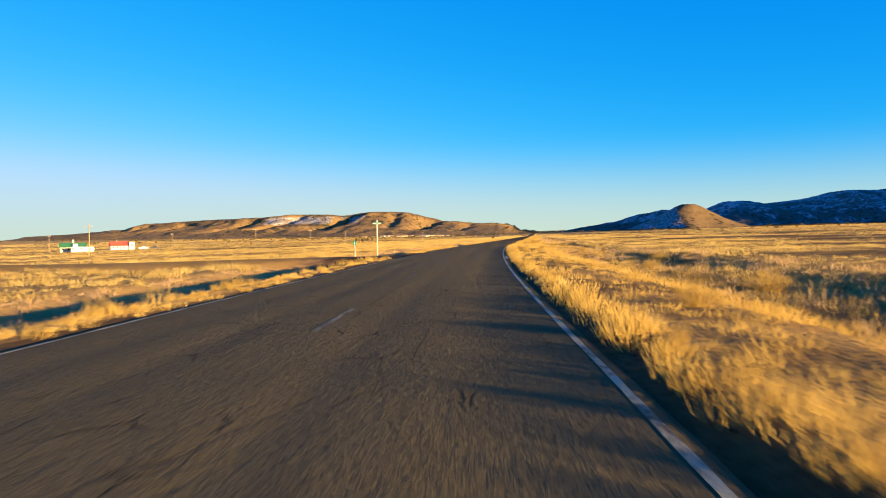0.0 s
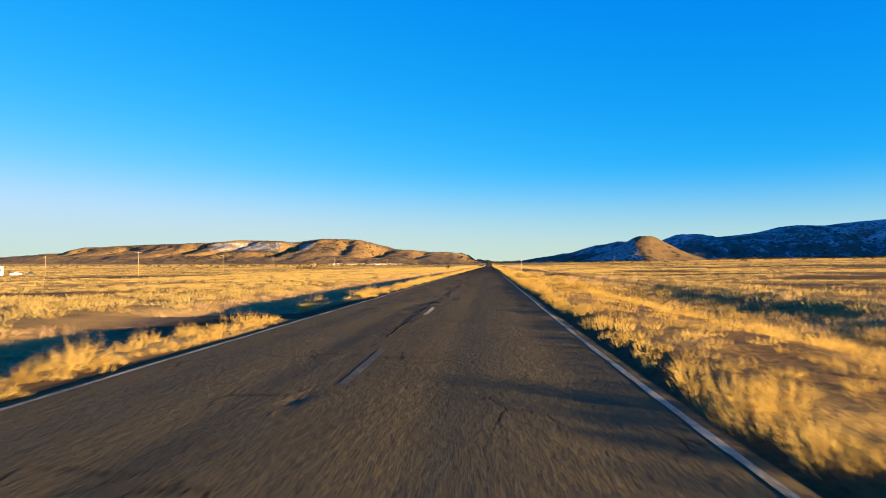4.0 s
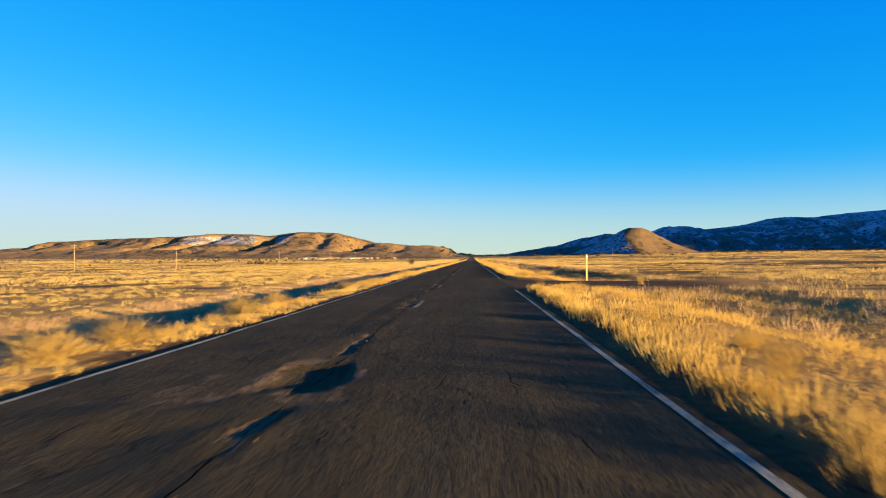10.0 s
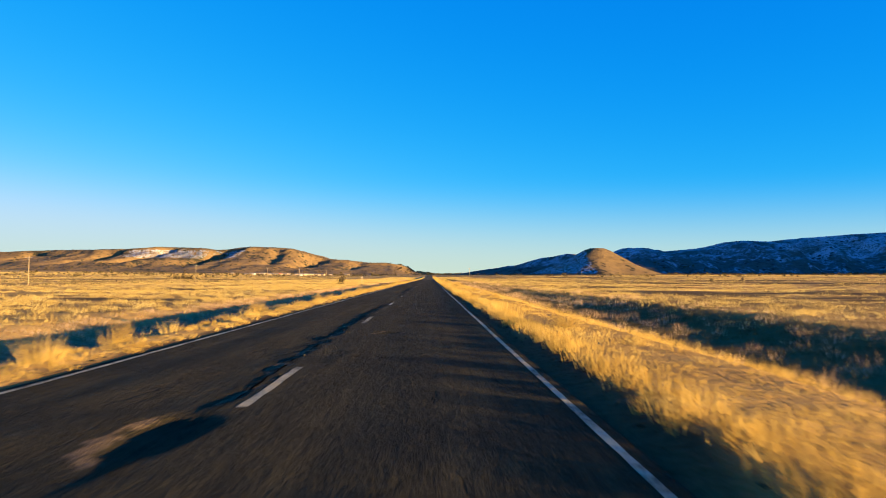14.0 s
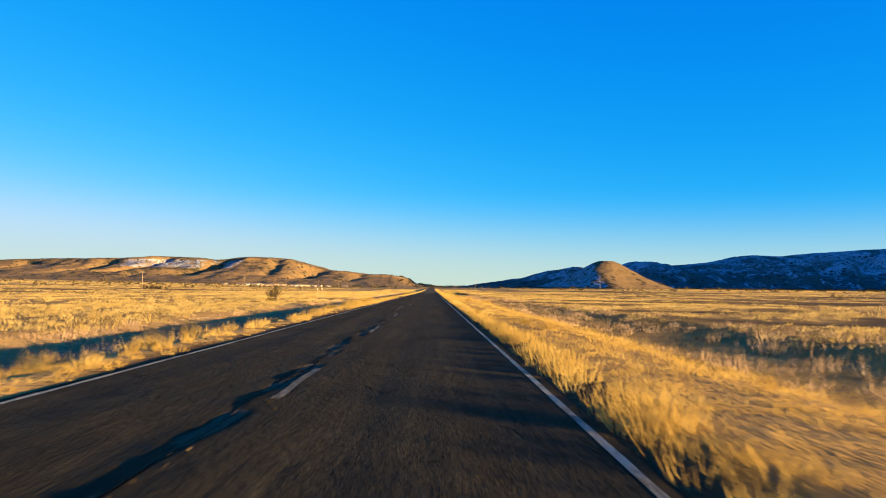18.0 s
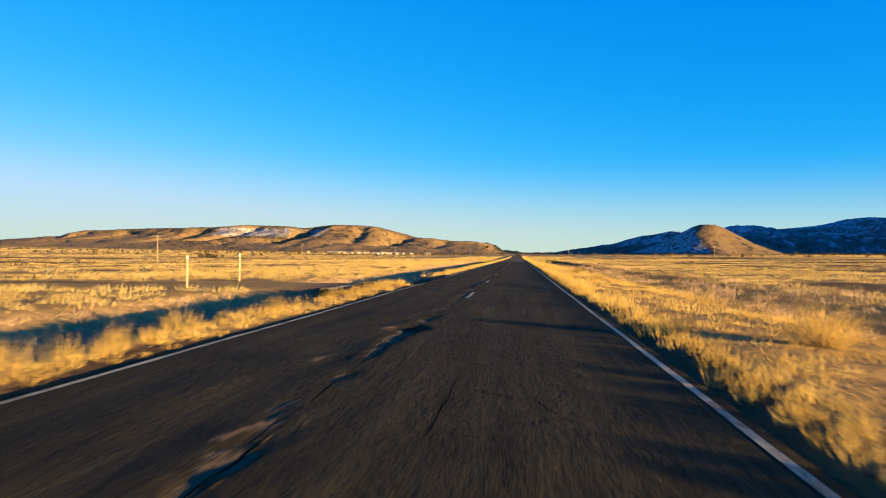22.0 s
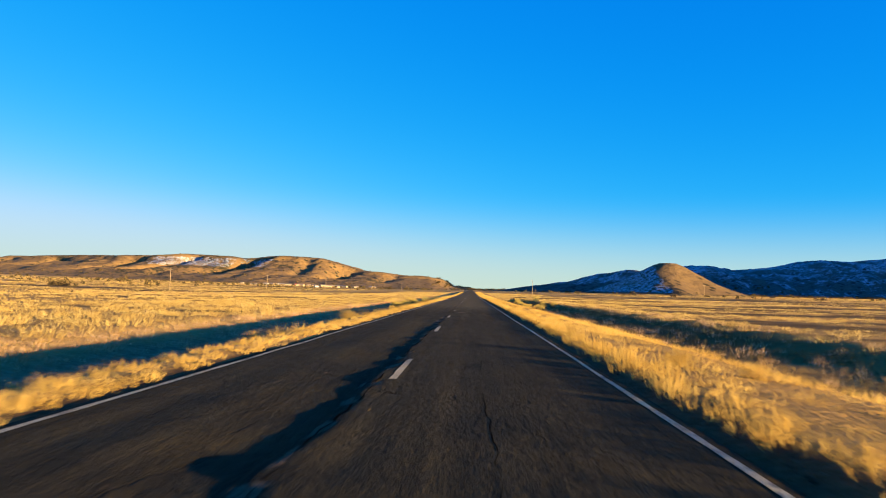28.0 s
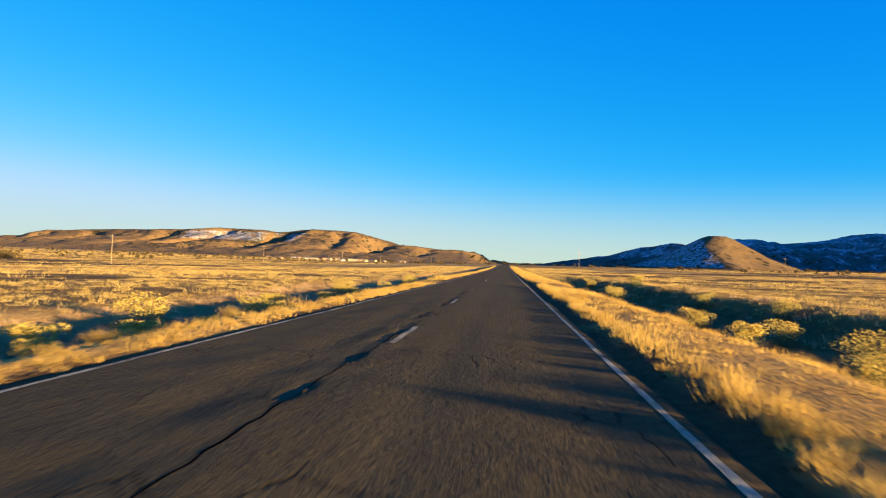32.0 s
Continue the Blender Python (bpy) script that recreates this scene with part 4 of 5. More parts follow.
first_pole = utility_pole(at_ground(-129, 349.5, turn=8), 9.6)
for px, py, turn in ((-129, 434.5, 3), (-129, 516, -4), (-125.7, 673, 6), (-124.6, 840, 0), (-128, 995, 5), (-129, 1360, -3), (-207, 415, 30), (-270, 393, 20),
                     (-130, 219, 10), (-105, 1640, 0), (-96, 1900, 0), (42, 1030, 12), (167, 1066, -8), (-128, 1180, 4)):
    copy_thing(first_pole, at_ground(px, py, turn=turn))


# ---- signs and posts beside the road ----
def bars(parent, rows, y, depth, material, name="legend_bar"):
    for x0, x1, z0, z1 in rows:
        part(name, one_box(x0, x1, y - depth, y, z0, z1), material, parent, "plain white bar of sign lettering")


z0 = float(land(-6.5, 70.9))
s = thing("street_sign", at_ground(-6.4, 70.9, turn=-4), "white post with two green street name blades at a track", "street sign")
tall = 2.55 - z0
part("post", one_box(-0.036, 0.036, -0.036, 0.036, -0.4, tall + 0.12, bevel=0.008), POST_WHITE, s, "square white-painted wooden post")
blade = part("sign_blade", one_box(-0.36, -0.03, -0.066, -0.058, tall - 0.14, tall, bevel=0.002), SIGN_GREEN, s, "green street name blade")
bars(blade, ((-0.32, -0.21, tall - 0.10, tall - 0.04), (-0.19, -0.07, tall - 0.10, tall - 0.04)), -0.066, 0.004, SIGN_WHITE)
blade = part("sign_blade", one_box(0.03, 0.36, -0.066, -0.058, tall - 0.14, tall, bevel=0.002), SIGN_GREEN, s, "green street name blade")
bars(blade, ((0.10, 0.20, tall - 0.10, tall - 0.04), (0.22, 0.31, tall - 0.10, tall - 0.04)), -0.066, 0.004, SIGN_WHITE)
part("cap", one_box(-0.03, 0.03, -0.03, 0.03, tall + 0.12, tall + 0.22, bevel=0.006), STEEL, s, "steel blade bracket")

z0 = float(land(-8, 69.7))
s = thing("mile_marker", at_ground(-8, 69.7, turn=-6), "small green mile marker panel on a slim steel post", "road sign")
tall = 1.08 - z0
part("post", one_box(-0.03, 0.03, -0.02, 0.02, -0.4, tall - 0.05, bevel=0.006), STEEL, s, "u-channel steel post")
part("backing_stake", one_box(-0.085, -0.035, -0.02, 0.03, -0.4, tall - 0.3, bevel=0.006), POLE_WOOD, s, "dark wooden stake")
panel = part("panel", one_box(-0.12, 0.12, -0.032, -0.024, tall - 0.32, tall, bevel=0.002), SIGN_GREEN, s, "green reflective panel")
bars(panel, ((-0.02, 0.02, tall - 0.26, tall - 0.08),), -0.032, 0.004, SIGN_WHITE)


def marker_post(x, y, tall, material, label, wide=0.10):
    p = thing("marker_post", at_ground(x, y, turn=6), label, "marker post", "marker posts")
    bm = one_box(-wide / 2, wide / 2, -0.03, 0.03, -0.35, tall, bevel=0.012)
    part("post", bm, material, p)
    part("reflector", one_box(-wide / 2 + 0.012, wide / 2 - 0.012, -0.036, -0.028, tall - 0.24, tall - 0.08), SIGN_WHITE, p, "small pale reflector plate")
    return p


marker_post(8.4, 248.6, 1.75, POST_YELLOW, "tall faded yellow marker post beside a dirt track", 0.10)
marker_post(-16.3, 467.0, 1.75, POST_BLEACHED, "bleached wooden marker post by a farm track", 0.09)
marker_post(-16.9, 475.8, 1.85, POST_BLEACHED, "pale weathered marker post by a farm track", 0.09)
marker_post(-6.2, 77.0, 1.0, POLE_WOOD, "short leaning wooden stake beside the road", 0.05)

# ---- culvert under the farm track ----
c = thing("culvert", pose(-8.3, 465.3, -0.78), "short dark culvert pipe under a farm track", "culvert")
bm = bmesh.new()
inner = bmesh.ops.create_cone(bm, cap_ends=False, segments=24, radius1=0.36, radius2=0.36, depth=5.6, matrix=Matrix.Translation((0, 2.8, 0)) @ Matrix.Rotation(math.pi / 2, 4, "X"))
bmesh.ops.solidify(bm, geom=bm.faces[:], thickness=0.03)
part("pipe", bm, PIPE, c, "corrugated steel pipe", True)
bm = bmesh.new()
for k in range(18):
    a0, a1 = k * math.tau / 18, (k + 1) * math.tau / 18
    tube(bm, (0.38 * math.cos(a0), 0, 0.38 * math.sin(a0)), (0.38 * math.cos(a1), 0, 0.38 * math.sin(a1)), 0.03, 0.03, 6)
part("rim", bm, PIPE, c, "rolled rusty rim")


# ---- concrete edging at a culvert head ----
c = thing("concrete_edging", pose(0, 0, 0), "pale worn concrete edging flush with the asphalt's edge", "kerb")
for k in range(3):
    y0_ = 54.3 + 1.15 * k
    x0_ = float(centre(y0_ + 0.55) + half(y0_ + 0.55)) + 0.16
    bm = one_box(-0.09, 0.09, -0.56, 0.56, -0.15, -0.012, bevel=0.012)
    bmesh.ops.transform(bm, matrix=pose(x0_, y0_ + 0.55, 0, 0, 0, 2.8), verts=bm.verts)
    part("block", bm, CONCRETE, c)


# ---- houses ----
def gable_roof(x0, x1, y0, y1, z, rise, eave=0.5, thick=0.14, along="x"):
    bm = bmesh.new()
    if along == "x":
        c_ = (y0 + y1) / 2
        prof = [(y0 - eave, z - rise * eave / (c_ - y0)), (c_, z + rise), (y1 + eave, z - rise * eave / (c_ - y0))]
        pts = lambda t: [(t, a, b) for a, b in prof] + [(t, a, b + thick) for a, b in prof[::-1]]
        ends = (x0 - eave, x1 + eave)
    else:
        c_ = (x0 + x1) / 2
        prof = [(x0 - eave, z - rise * eave / (c_ - x0)), (c_, z + rise), (x1 + eave, z - rise * eave / (c_ - x0))]
        pts = lambda t: [(a, t, b) for a, b in prof] + [(a, t, b + thick) for a, b in prof[::-1]]
        ends = (y0 - eave, y1 + eave)
    rings = [[bm.verts.new(p) for p in pts(t)] for t in ends]
    n = len(rings[0])
    for i in range(n):
        bm.faces.new((rings[0][i], rings[0][(i + 1) % n], rings[1][(i + 1) % n], rings[1][i]))
    for r in rings:
        bm.faces.new((r[0], r[1], r[4], r[5]))
        bm.faces.new((r[1], r[2], r[3], r[4]))
    return bm


def gable_wall(x0, x1, y0, y1, z1, rise, along="x"):
    """A house body with its two gables."""
    bm = bmesh.new()
    if along == "x":
        ring = lambda t: [bm.verts.new(p) for p in ((t, y0, -0.6), (t, y1, -0.6), (t, y1, z1), (t, (y0 + y1) / 2, z1 + rise), (t, y0, z1))]
        a, b = ring(x0), ring(x1)
    else:
        ring = lambda t: [bm.verts.new(p) for p in ((x0, t, -0.6), (x1, t, -0.6), (x1, t, z1), ((x0 + x1) / 2, t, z1 + rise), (x0, t, z1))]
        a, b = ring(y0), ring(y1)
    bm.faces.new(a)
    bm.faces.new(b)
    for i in range(5):
        bm.faces.new((a[i], a[(i + 1) % 5], b[(i + 1) % 5], b[i]))
    return bm


def window(parent, x, z, wide, high, y):
    w = part("window", one_box(x - wide / 2, x + wide / 2, y - 0.05, y + 0.02, z, z + high, bevel=0.01), POST_WHITE, parent, "white window frame")
    part("pane", one_box(x - wide / 2 + 0.07, x + wide / 2 - 0.07, y - 0.06, y - 0.045, z + 0.07, z + high - 0.07), DARK_GLASS, w, "dark glass")
    part("sill", one_box(x - wide / 2 - 0.06, x + wide / 2 + 0.06, y - 0.14, y + 0.01, z - 0.06, z - 0.005), POST_WHITE, w)


def door(parent, x, y, material=POLE_WOOD):
    d_ = part("door", one_box(x - 0.48, x + 0.48, y - 0.05, y + 0.02, 0, 2.05, bevel=0.01), material, parent, "dark panelled door")
    part("door_handle", one_box(x + 0.34, x + 0.40, y - 0.11, y - 0.05, 0.95, 1.05), STEEL, d_)


h_ = thing("house", at_ground(-228.5, 354.5, turn=34), "cream house with a green metal roof on the plain", "house")
part("wall", gable_wall(-6, 5.5, -3.5, 3.5, 2.7, 2.0), WALL_CREAM, h_, "cream stuccoed wall")
part("roof", gable_roof(-6, 5.5, -3.5, 3.5, 2.7, 2.0), ROOF_GREEN, h_, "dark green ribbed metal roof")
part("porch_tower", one_box(-0.2, 2.0, -4.6, -3.45, -0.5, 4.3, bevel=0.03), WALL_WHITE, h_, "white projecting porch block")
part("chimney", one_box(-0.5, 0.3, 0.6, 1.4, 4.2, 6.4, bevel=0.02), WALL_CREAM, h_)
for wx in (-4.9, -2.2):
    window(h_, wx, 1.0, 1.2, 1.2, -3.5)
window(h_, 4.2, 1.0, 1.1, 1.2, -3.5)
door(h_, -0.9, -3.5)

t_ = thing("trailer", at_ground(-219.5, 348.5, turn=36), "long low white trailer parked beside a house", "trailer")
part("body", one_box(-5.2, 5.2, -1.3, 1.3, 0.45, 2.7, bevel=0.12), WALL_WHITE, t_, "white ribbed trailer body")
part("skirt", one_box(-5.1, 5.1, -1.2, 1.2, -0.3, 0.44), WALL_CREAM, t_)
for wx in (-4.2, -0.6, 3.4):
    window(t_, wx, 1.4, 1.0, 0.8, -1.3)
door(t_, 1.5, -1.3, WALL_CREAM)

h_ = thing("house", at_ground(-257, 444, turn=38), "white house with a bright red roof on the plain", "house")
part("wall", gable_wall(-6.5, 3.6, -3.6, 3.6, 2.7, 2.4), WALL_WHITE, h_, "whitewashed wall")
part("roof", gable_roof(-6.5, 3.6, -3.6, 3.6, 2.7, 2.4), ROOF_RED, h_, "bright red sheet roof")
part("front_wing", one_box(4.2, 7.3, -4.4, 2.6, -0.5, 4.8, bevel=0.03), WALL_WHITE, h_, "tall white flat-topped wing")
for wx in (-5.0, -2.8, 1.2):
    window(h_, wx, 1.0, 1.1, 1.2, -3.6)
window(h_, 5.7, 2.2, 1.2, 1.3, -4.4)
door(h_, -0.9, -3.6)
part("chimney", one_box(-3.0, -2.3, 0.4, 1.1, 4.0, 6.2, bevel=0.02), ROOF_GREY, h_)


def pickup(m, paint, label):
    v = thing("pickup_truck", m, label, "truck", "parked vehicles")
    bm = bmesh.new()
    box(bm, -2.7, 2.7, -0.95, 0.95, 0.55, 1.15, bevel=0.08)
    part("body", bm, paint, v)
    bm = box(bmesh.new(), -0.9, 1.1, -0.85, 0.85, 1.13, 1.85, bevel=0.18)
    part("cab", bm, paint, v)
    part("windscreen", one_box(-0.75, 0.95, -0.872, 0.872, 1.32, 1.72, bevel=0.02), DARK_GLASS, v, "dark side glass")
    for wx in (-1.75, 1.75):
        for wy in (-0.9, 0.9):
            bm = tube(bmesh.new(), (wx, wy - 0.12, 0.38), (wx, wy + 0.12, 0.38), 0.38, 0.38, 18)
            w_ = part("wheel", bm, RUBBER, v, "black tyre")
            part("rim", tube(bmesh.new(), (wx, wy - 0.13, 0.38), (wx, wy + 0.13, 0.38), 0.2, 0.2, 12), STEEL, w_)
    for wy in (-0.65, 0.65):
        part("headlight", one_box(2.66, 2.73, wy - 0.18, wy + 0.18, 0.82, 0.98, bevel=0.01), SIGN_WHITE, v)


pickup(at_ground(-246, 451, turn=40), CAR_WHITE, "white pickup truck parked beside the red-roofed house")
pickup(at_ground(-240, 454, turn=25), CAR_DARK, "dark pickup truck parked beside the red-roofed house")


def far_house(x, y, wide, deep, high, wall, roof, turn, label):
    v = thing("village_house", at_ground(x, y, turn=turn), label, "house", "houses of the far village")
    part("wall", gable_wall(-wide / 2, wide / 2, -deep / 2, deep / 2, high, deep * 0.2), wall, v)
    part("roof", gable_roof(-wide / 2, wide / 2, -deep / 2, deep / 2, high, deep * 0.2, 0.4), roof, v)
    for k in (-0.3, 0.28):
        window(v, wide * k, 1.0, 1.3, 1.2, -deep / 2)
    door(v, 0, -deep / 2)


rng_v = random.Random(5)
for k in range(36):
    bearing = -17.5 + 13.0 * (0.5 * rng_v.random() + 0.5 * rng_v.random())
    dist = rng_v.uniform(1350, 1800)
    white = rng_v.random() < 0.12
    far_house(1.4 + dist * math.tan(radians(bearing)), 449 + dist, rng_v.uniform(5, 13), rng_v.uniform(5, 7), rng_v.uniform(2.3, 3.4),
              WALL_WHITE if white else WALL_ADOBE, ROOF_GREY if rng_v.random() < 0.6 else (ROOF_RED if rng_v.random() < 0.3 else ROOF_GREY), rng_v.uniform(-35, 35),
              "small whitewashed village house at the mesa's foot" if white else "small tan village house at the mesa's foot")


# ---- shrubs, tufts and bushes ----
def leaf_cloud(rng, n, rx, ry, rz, zc, size, lumps=9):
    """Small leaf triangles gathered into uneven clumps."""
    c_ = rng.normal(0, 0.45, (lumps, 3)).clip(-0.8, 0.8)
    who = rng.integers(0, lumps, n)
    d_ = rng.normal(0, 1, (n, 3))
    d_ /= np.linalg.norm(d_, axis=1, keepdims=True)
    p_ = c_[who] + d_ * (rng.uniform(0.55, 1, (n, 1)) ** 0.5) * rng.uniform(0.28, 0.5, lumps)[who][:, None]
    p_ = p_ * (rx, ry, rz) + (0, 0, zc)
    p_[:, 2] = np.maximum(p_[:, 2], 0.02)
    a = rng.normal(0, 1, (n, 3))
    b = np.cross(a, d_)
    a, b = (v / np.linalg.norm(v, axis=1, keepdims=True) for v in (a, b))
    sz = size * rng.uniform(0.5, 1.2, (n, 1))
    v = np.stack([p_ - a * sz * 0.5, p_ + a * sz * 0.5, p_ + b * sz + d_ * sz * 0.6], 1)
    return v.reshape(-1, 3)


def soup(name, v, material):
    return mesh_from(name, v, np.arange(len(v)).reshape(-1, 3), material, smooth_shade=False)


def juniper(m, seed, r, tall, label, n=1400, leaf=0.10):
    rng = np.random.default_rng(seed)
    j = thing("juniper_bush", m, label, "bush", "junipers on the plain")
    bm = bmesh.new()
    tube(bm, (0, 0, -0.2), (0.05, 0.02, tall * 0.55), 0.10 * r, 0.05 * r, 8)
    for k in range(7):
        a = k * 0.9 + 0.3
        tube(bm, (0.02, 0, tall * (0.08 + 0.05 * k)), (0.7 * r * math.cos(a), 0.7 * r * math.sin(a), tall * (0.4 + 0.07 * k)), 0.045 * r, 0.015 * r, 6)
    part("trunk", bm, BARK, j, "twisted grey-brown trunk and limbs")
    crown = new("crown", soup("crown", leaf_cloud(rng, n, r, r, tall * 0.62, tall * 0.52, leaf, 12), JUNIPER))
    crown.parent = j
    tagged(crown, "dark brown-green scaly foliage")
    return j


juniper(at_ground(-19.4, 451.1), 301, 1.15, 1.85, "round dark leafy bush standing alone on the plain", 2600, 0.09)
far_bush = juniper(at_ground(-205, 905), 302, 2.0, 2.6, "dark low juniper bush far out on the plain", 700, 0.28)
for bx, by, sc in ((-209, 908, 1.0), (-214, 912, 1.2), (-219, 915, 0.8), (-224, 921, 1.1), (-198, 900, 0.7), (-300, 760, 0.7), (-345, 990, 1.2), (-160, 1240, 1.0), (-90, 1120, 0.6), (-240, 1400, 1.4),
                   (150, 620, 0.45), (210, 840, 0.55), (96, 520, 0.35), (330, 1150, 0.9), (260, 1000, 0.6), (420, 1300, 1.1), (120, 1350, 0.8), (60, 1500, 0.9)):
    b_ = copy_thing(far_bush, at_ground(bx, by, turn=by * 7 % 360))
    b_.scale = (sc, sc, sc)

# woods and scrub at the foot of the hills
rng = np.random.default_rng(77)
tri_parts = []
for n, x0, x1, y0, y1, size in ((190, -2300, 40, 2050, 3150, 3.2), (260, -900, -60, 1500, 2300, 2.4), (330, 120, 1500, 1900, 2900, 3.2), (700, -160, 800, 3400, 4500, 5.0), (160, -900, -200, 1000, 1700, 1.7), (120, 150, 900, 900, 1900, 1.8), (300, 700, 1900, 2600, 3150, 4.5), (120, -2450, -150, 3640, 3900, 2.6), (230, -2300, -150, 2850, 3600, 3.2)):
    for bx, by in zip(rng.uniform(x0, x1, n), rng.uniform(y0, y1, n)):
        r = size * rng.uniform(0.5, 1.3)
        if 60 < bx < 880 and 1850 < by < 2600 and float(cinder_hill(np.array(bx), np.array(by))) > 26:
            continue
        zb = max(float(land(bx, by)), float(mesa_left(np.array(bx), np.array(by))) if bx < 250 and by > 2700 else -50,
                 float(cinder_hill(np.array(bx), np.array(by))) if 60 < bx < 860 and 1850 < by < 2600 else -50)
        if 640 < bx and by > 2650:
            zb = max(zb, float(mesa_right(np.array(bx), np.array(by))))
        tri_parts.append(leaf_cloud(rng, 26, r, r, r * 0.62, r * 0.5, r * 0.75, 4) + (bx, by, zb - 0.1))
scrub = new("far_scrub", soup("far_scrub", np.concatenate(tri_parts), JUNIPER))
tagged(scrub, "dark juniper scrub scattered below the hills", "scrub", kind="stuff")


def tuft_mesh(seed, tall, spread, n, wide, lean):
    rng = np.random.default_rng(seed)
    one = np.zeros(1)
    return tuft_soup("grass_tuft", [blades(one, one, one, np.array([tall]), np.array([wide]), n, np.array([spread]), lean, rng)], GRASS_GOLD)


def puff_mesh(seed, tall, spread, n, wide):
    """A rounded bunch: fine stems that fan out from the base to a soft dome."""
    rng = np.random.default_rng(seed)
    a, up = rng.uniform(0, math.tau, n), np.arccos(rng.uniform(0.30, 1.0, n))
    lump = 1 + 0.16 * np.sin(3 * a + seed) * np.sin(2.3 * up + seed)
    r = tall * rng.uniform(0.45, 1.0, n) ** 0.6 * lump
    root = np.stack([np.cos(a), np.sin(a), 0 * a], 1) * (rng.uniform(0, spread, n) * np.sin(up))[:, None]
    way = np.stack([np.cos(a) * np.sin(up), np.sin(a) * np.sin(up), np.cos(up)], 1)
    tip = root + way * r[:, None] + rng.normal(0, 0.03 * tall, (n, 3))
    tip[:, 2] = np.maximum(tip[:, 2] * 0.92, 0.04)
    b = rng.normal(LIT_TURN, 0.5, n)
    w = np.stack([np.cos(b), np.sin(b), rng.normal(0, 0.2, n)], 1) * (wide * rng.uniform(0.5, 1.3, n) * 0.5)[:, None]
    heads = rng.uniform(0, 1, n) < 0.6
    low = root + (tip - root) * np.where(heads, rng.uniform(0.45, 0.8, n), 0)[:, None] - np.stack([0 * a, 0 * a, np.where(heads, 0, 0.04)], 1)
    v = np.stack([low - w, low + w, tip], 1)
    return tuft_soup("grass_tuft", [(v.reshape(-1, 3), np.repeat(np.clip(rng.normal(0.5, 0.15, n), 0, 1), 3))], GRASS_GOLD)


tuft_shapes = [puff_mesh(400, 0.70, 0.16, 1100, 0.0085), puff_mesh(401, 0.82, 0.20, 1200, 0.0085), puff_mesh(402, 0.56, 0.26, 1000, 0.0085), tuft_mesh(403, 1.0, 0.17, 220, 0.0052, 0.45)]


def tuft(x, y, kind, scale, label="large fluffy tuft of dry golden grass"):
    ob = new("grass_tuft", tuft_shapes[kind])
    ob.matrix_basis = at_ground(x, y, 0.02, (x * 97 + y * 31) % 360) @ Matrix.Diagonal((scale, scale, scale, 1))
    return tagged(ob, label, "grass tuft", "grass tufts beside the road")


for x, y, k, sc in ((-5.0, 271.8, 0, 1.0), (-5.6, 275.0, 1, 1.0), (-5.5, 276.9, 3, 0.9), (-4.5, 193.5, 2, 1.3), (5.0, 253.2, 2, 1.3), (-5.0, 222.9, 1, 0.95), (-4.3, 214.8, 2, 1.1), (-4.5, 213.1, 2, 1.1),
                    (-5.4, 157.4, 2, 1.2), (-4.9, 162.1, 0, 1.1), (-5.9, 169.0, 2, 0.7), (-5.8, 174.6, 0, 1.2), (-6.0, 120.0, 1, 1.1), (-5.1, 128.7, 0, 0.9), (-6.1, 354.0, 2, 0.7), (-5.5, 358.8, 0, 0.8)):
    tuft(x, y, k, sc)
for x, y, k, sc in ((-5.8, 363.2, 1, 0.8), (-5.2, 367.1, 0, 0.8), (-5.4, 372.2, 0, 0.8), (-5.4, 404.2, 1, 1.0), (-4.4, 405.4, 0, 1.0), (-5.7, 419.6, 0, 0.9), (-5.1, 427.9, 1, 0.9), (-5.0, 424.4, 2, 1.3),
                    (-5.2, 428.2, 0, 1.1), (-5.6, 437.9, 1, 0.9), (-6.2, 443.4, 0, 0.8), (5.9, 441.4, 0, 1.2), (-5.8, 240.0, 2, 1.2), (10.1, 241.6, 3, 0.8), (-5.3, 435.9, 0, 1.0), (-5.4, 441.6, 3, 0.8), (6.6, 257.5, 2, 1.2)):
    tuft(x, y, k, sc)
for x, y, k, sc in ((10.2, 69.7, 1, 1.0), (13.2, 34.5, 0, 1.3), (-5.6, 42.7, 1, 0.9), (-5.1, 460.5, 0, 0.9), (6.3, 128.0, 1, 0.9), (6.0, 133.5, 0, 1.0), (6.8, 146.0, 1, 1.0), (5.8, 160.2, 0, 0.9), (7.3, 166.0, 2, 0.9),
                    (12.0, 48.0, 0, 1.0), (14.0, 58.0, 1, 1.0), (7.6, 434.0, 1, 0.8)):
    tuft(x, y, k, sc)
for k in range(16):    # the tall thicket of grass before the farm track
    tuft(-4.7 - 0.35 * (k % 4) - 0.1 * (k % 3), 415.5 + 0.95 * k, (0, 1, 1, 2)[k % 4], 0.95 + 0.25 * ((k * 7) % 5) / 5)
for x, y, k, sc in ((4.35, 154.4, 0, 0.9), (4.7, 155.0, 1, 0.8), (4.4, 158.9, 1, 0.9), (4.6, 162.9, 0, 0.9), (4.5, 211.0, 3, 0.8), (4.6, 213.4, 3, 0.8), (4.4, 215.2, 3, 0.75), (4.8, 218.0, 0, 0.7)):
    tuft(x, y, k, sc)
for x, y, k, sc in ((-4.15, 452.4, 2, 0.5), (-4.3, 454.6, 0, 0.45), (-4.2, 456.1, 2, 0.6), (-4.4, 457.9, 0, 0.5), (-4.2, 459.4, 2, 0.5), (-4.3, 460.9, 1, 0.45), (-4.2, 462.0, 2, 0.45)):
    tuft(x, y, k, sc)
rng_t = random.Random(9)
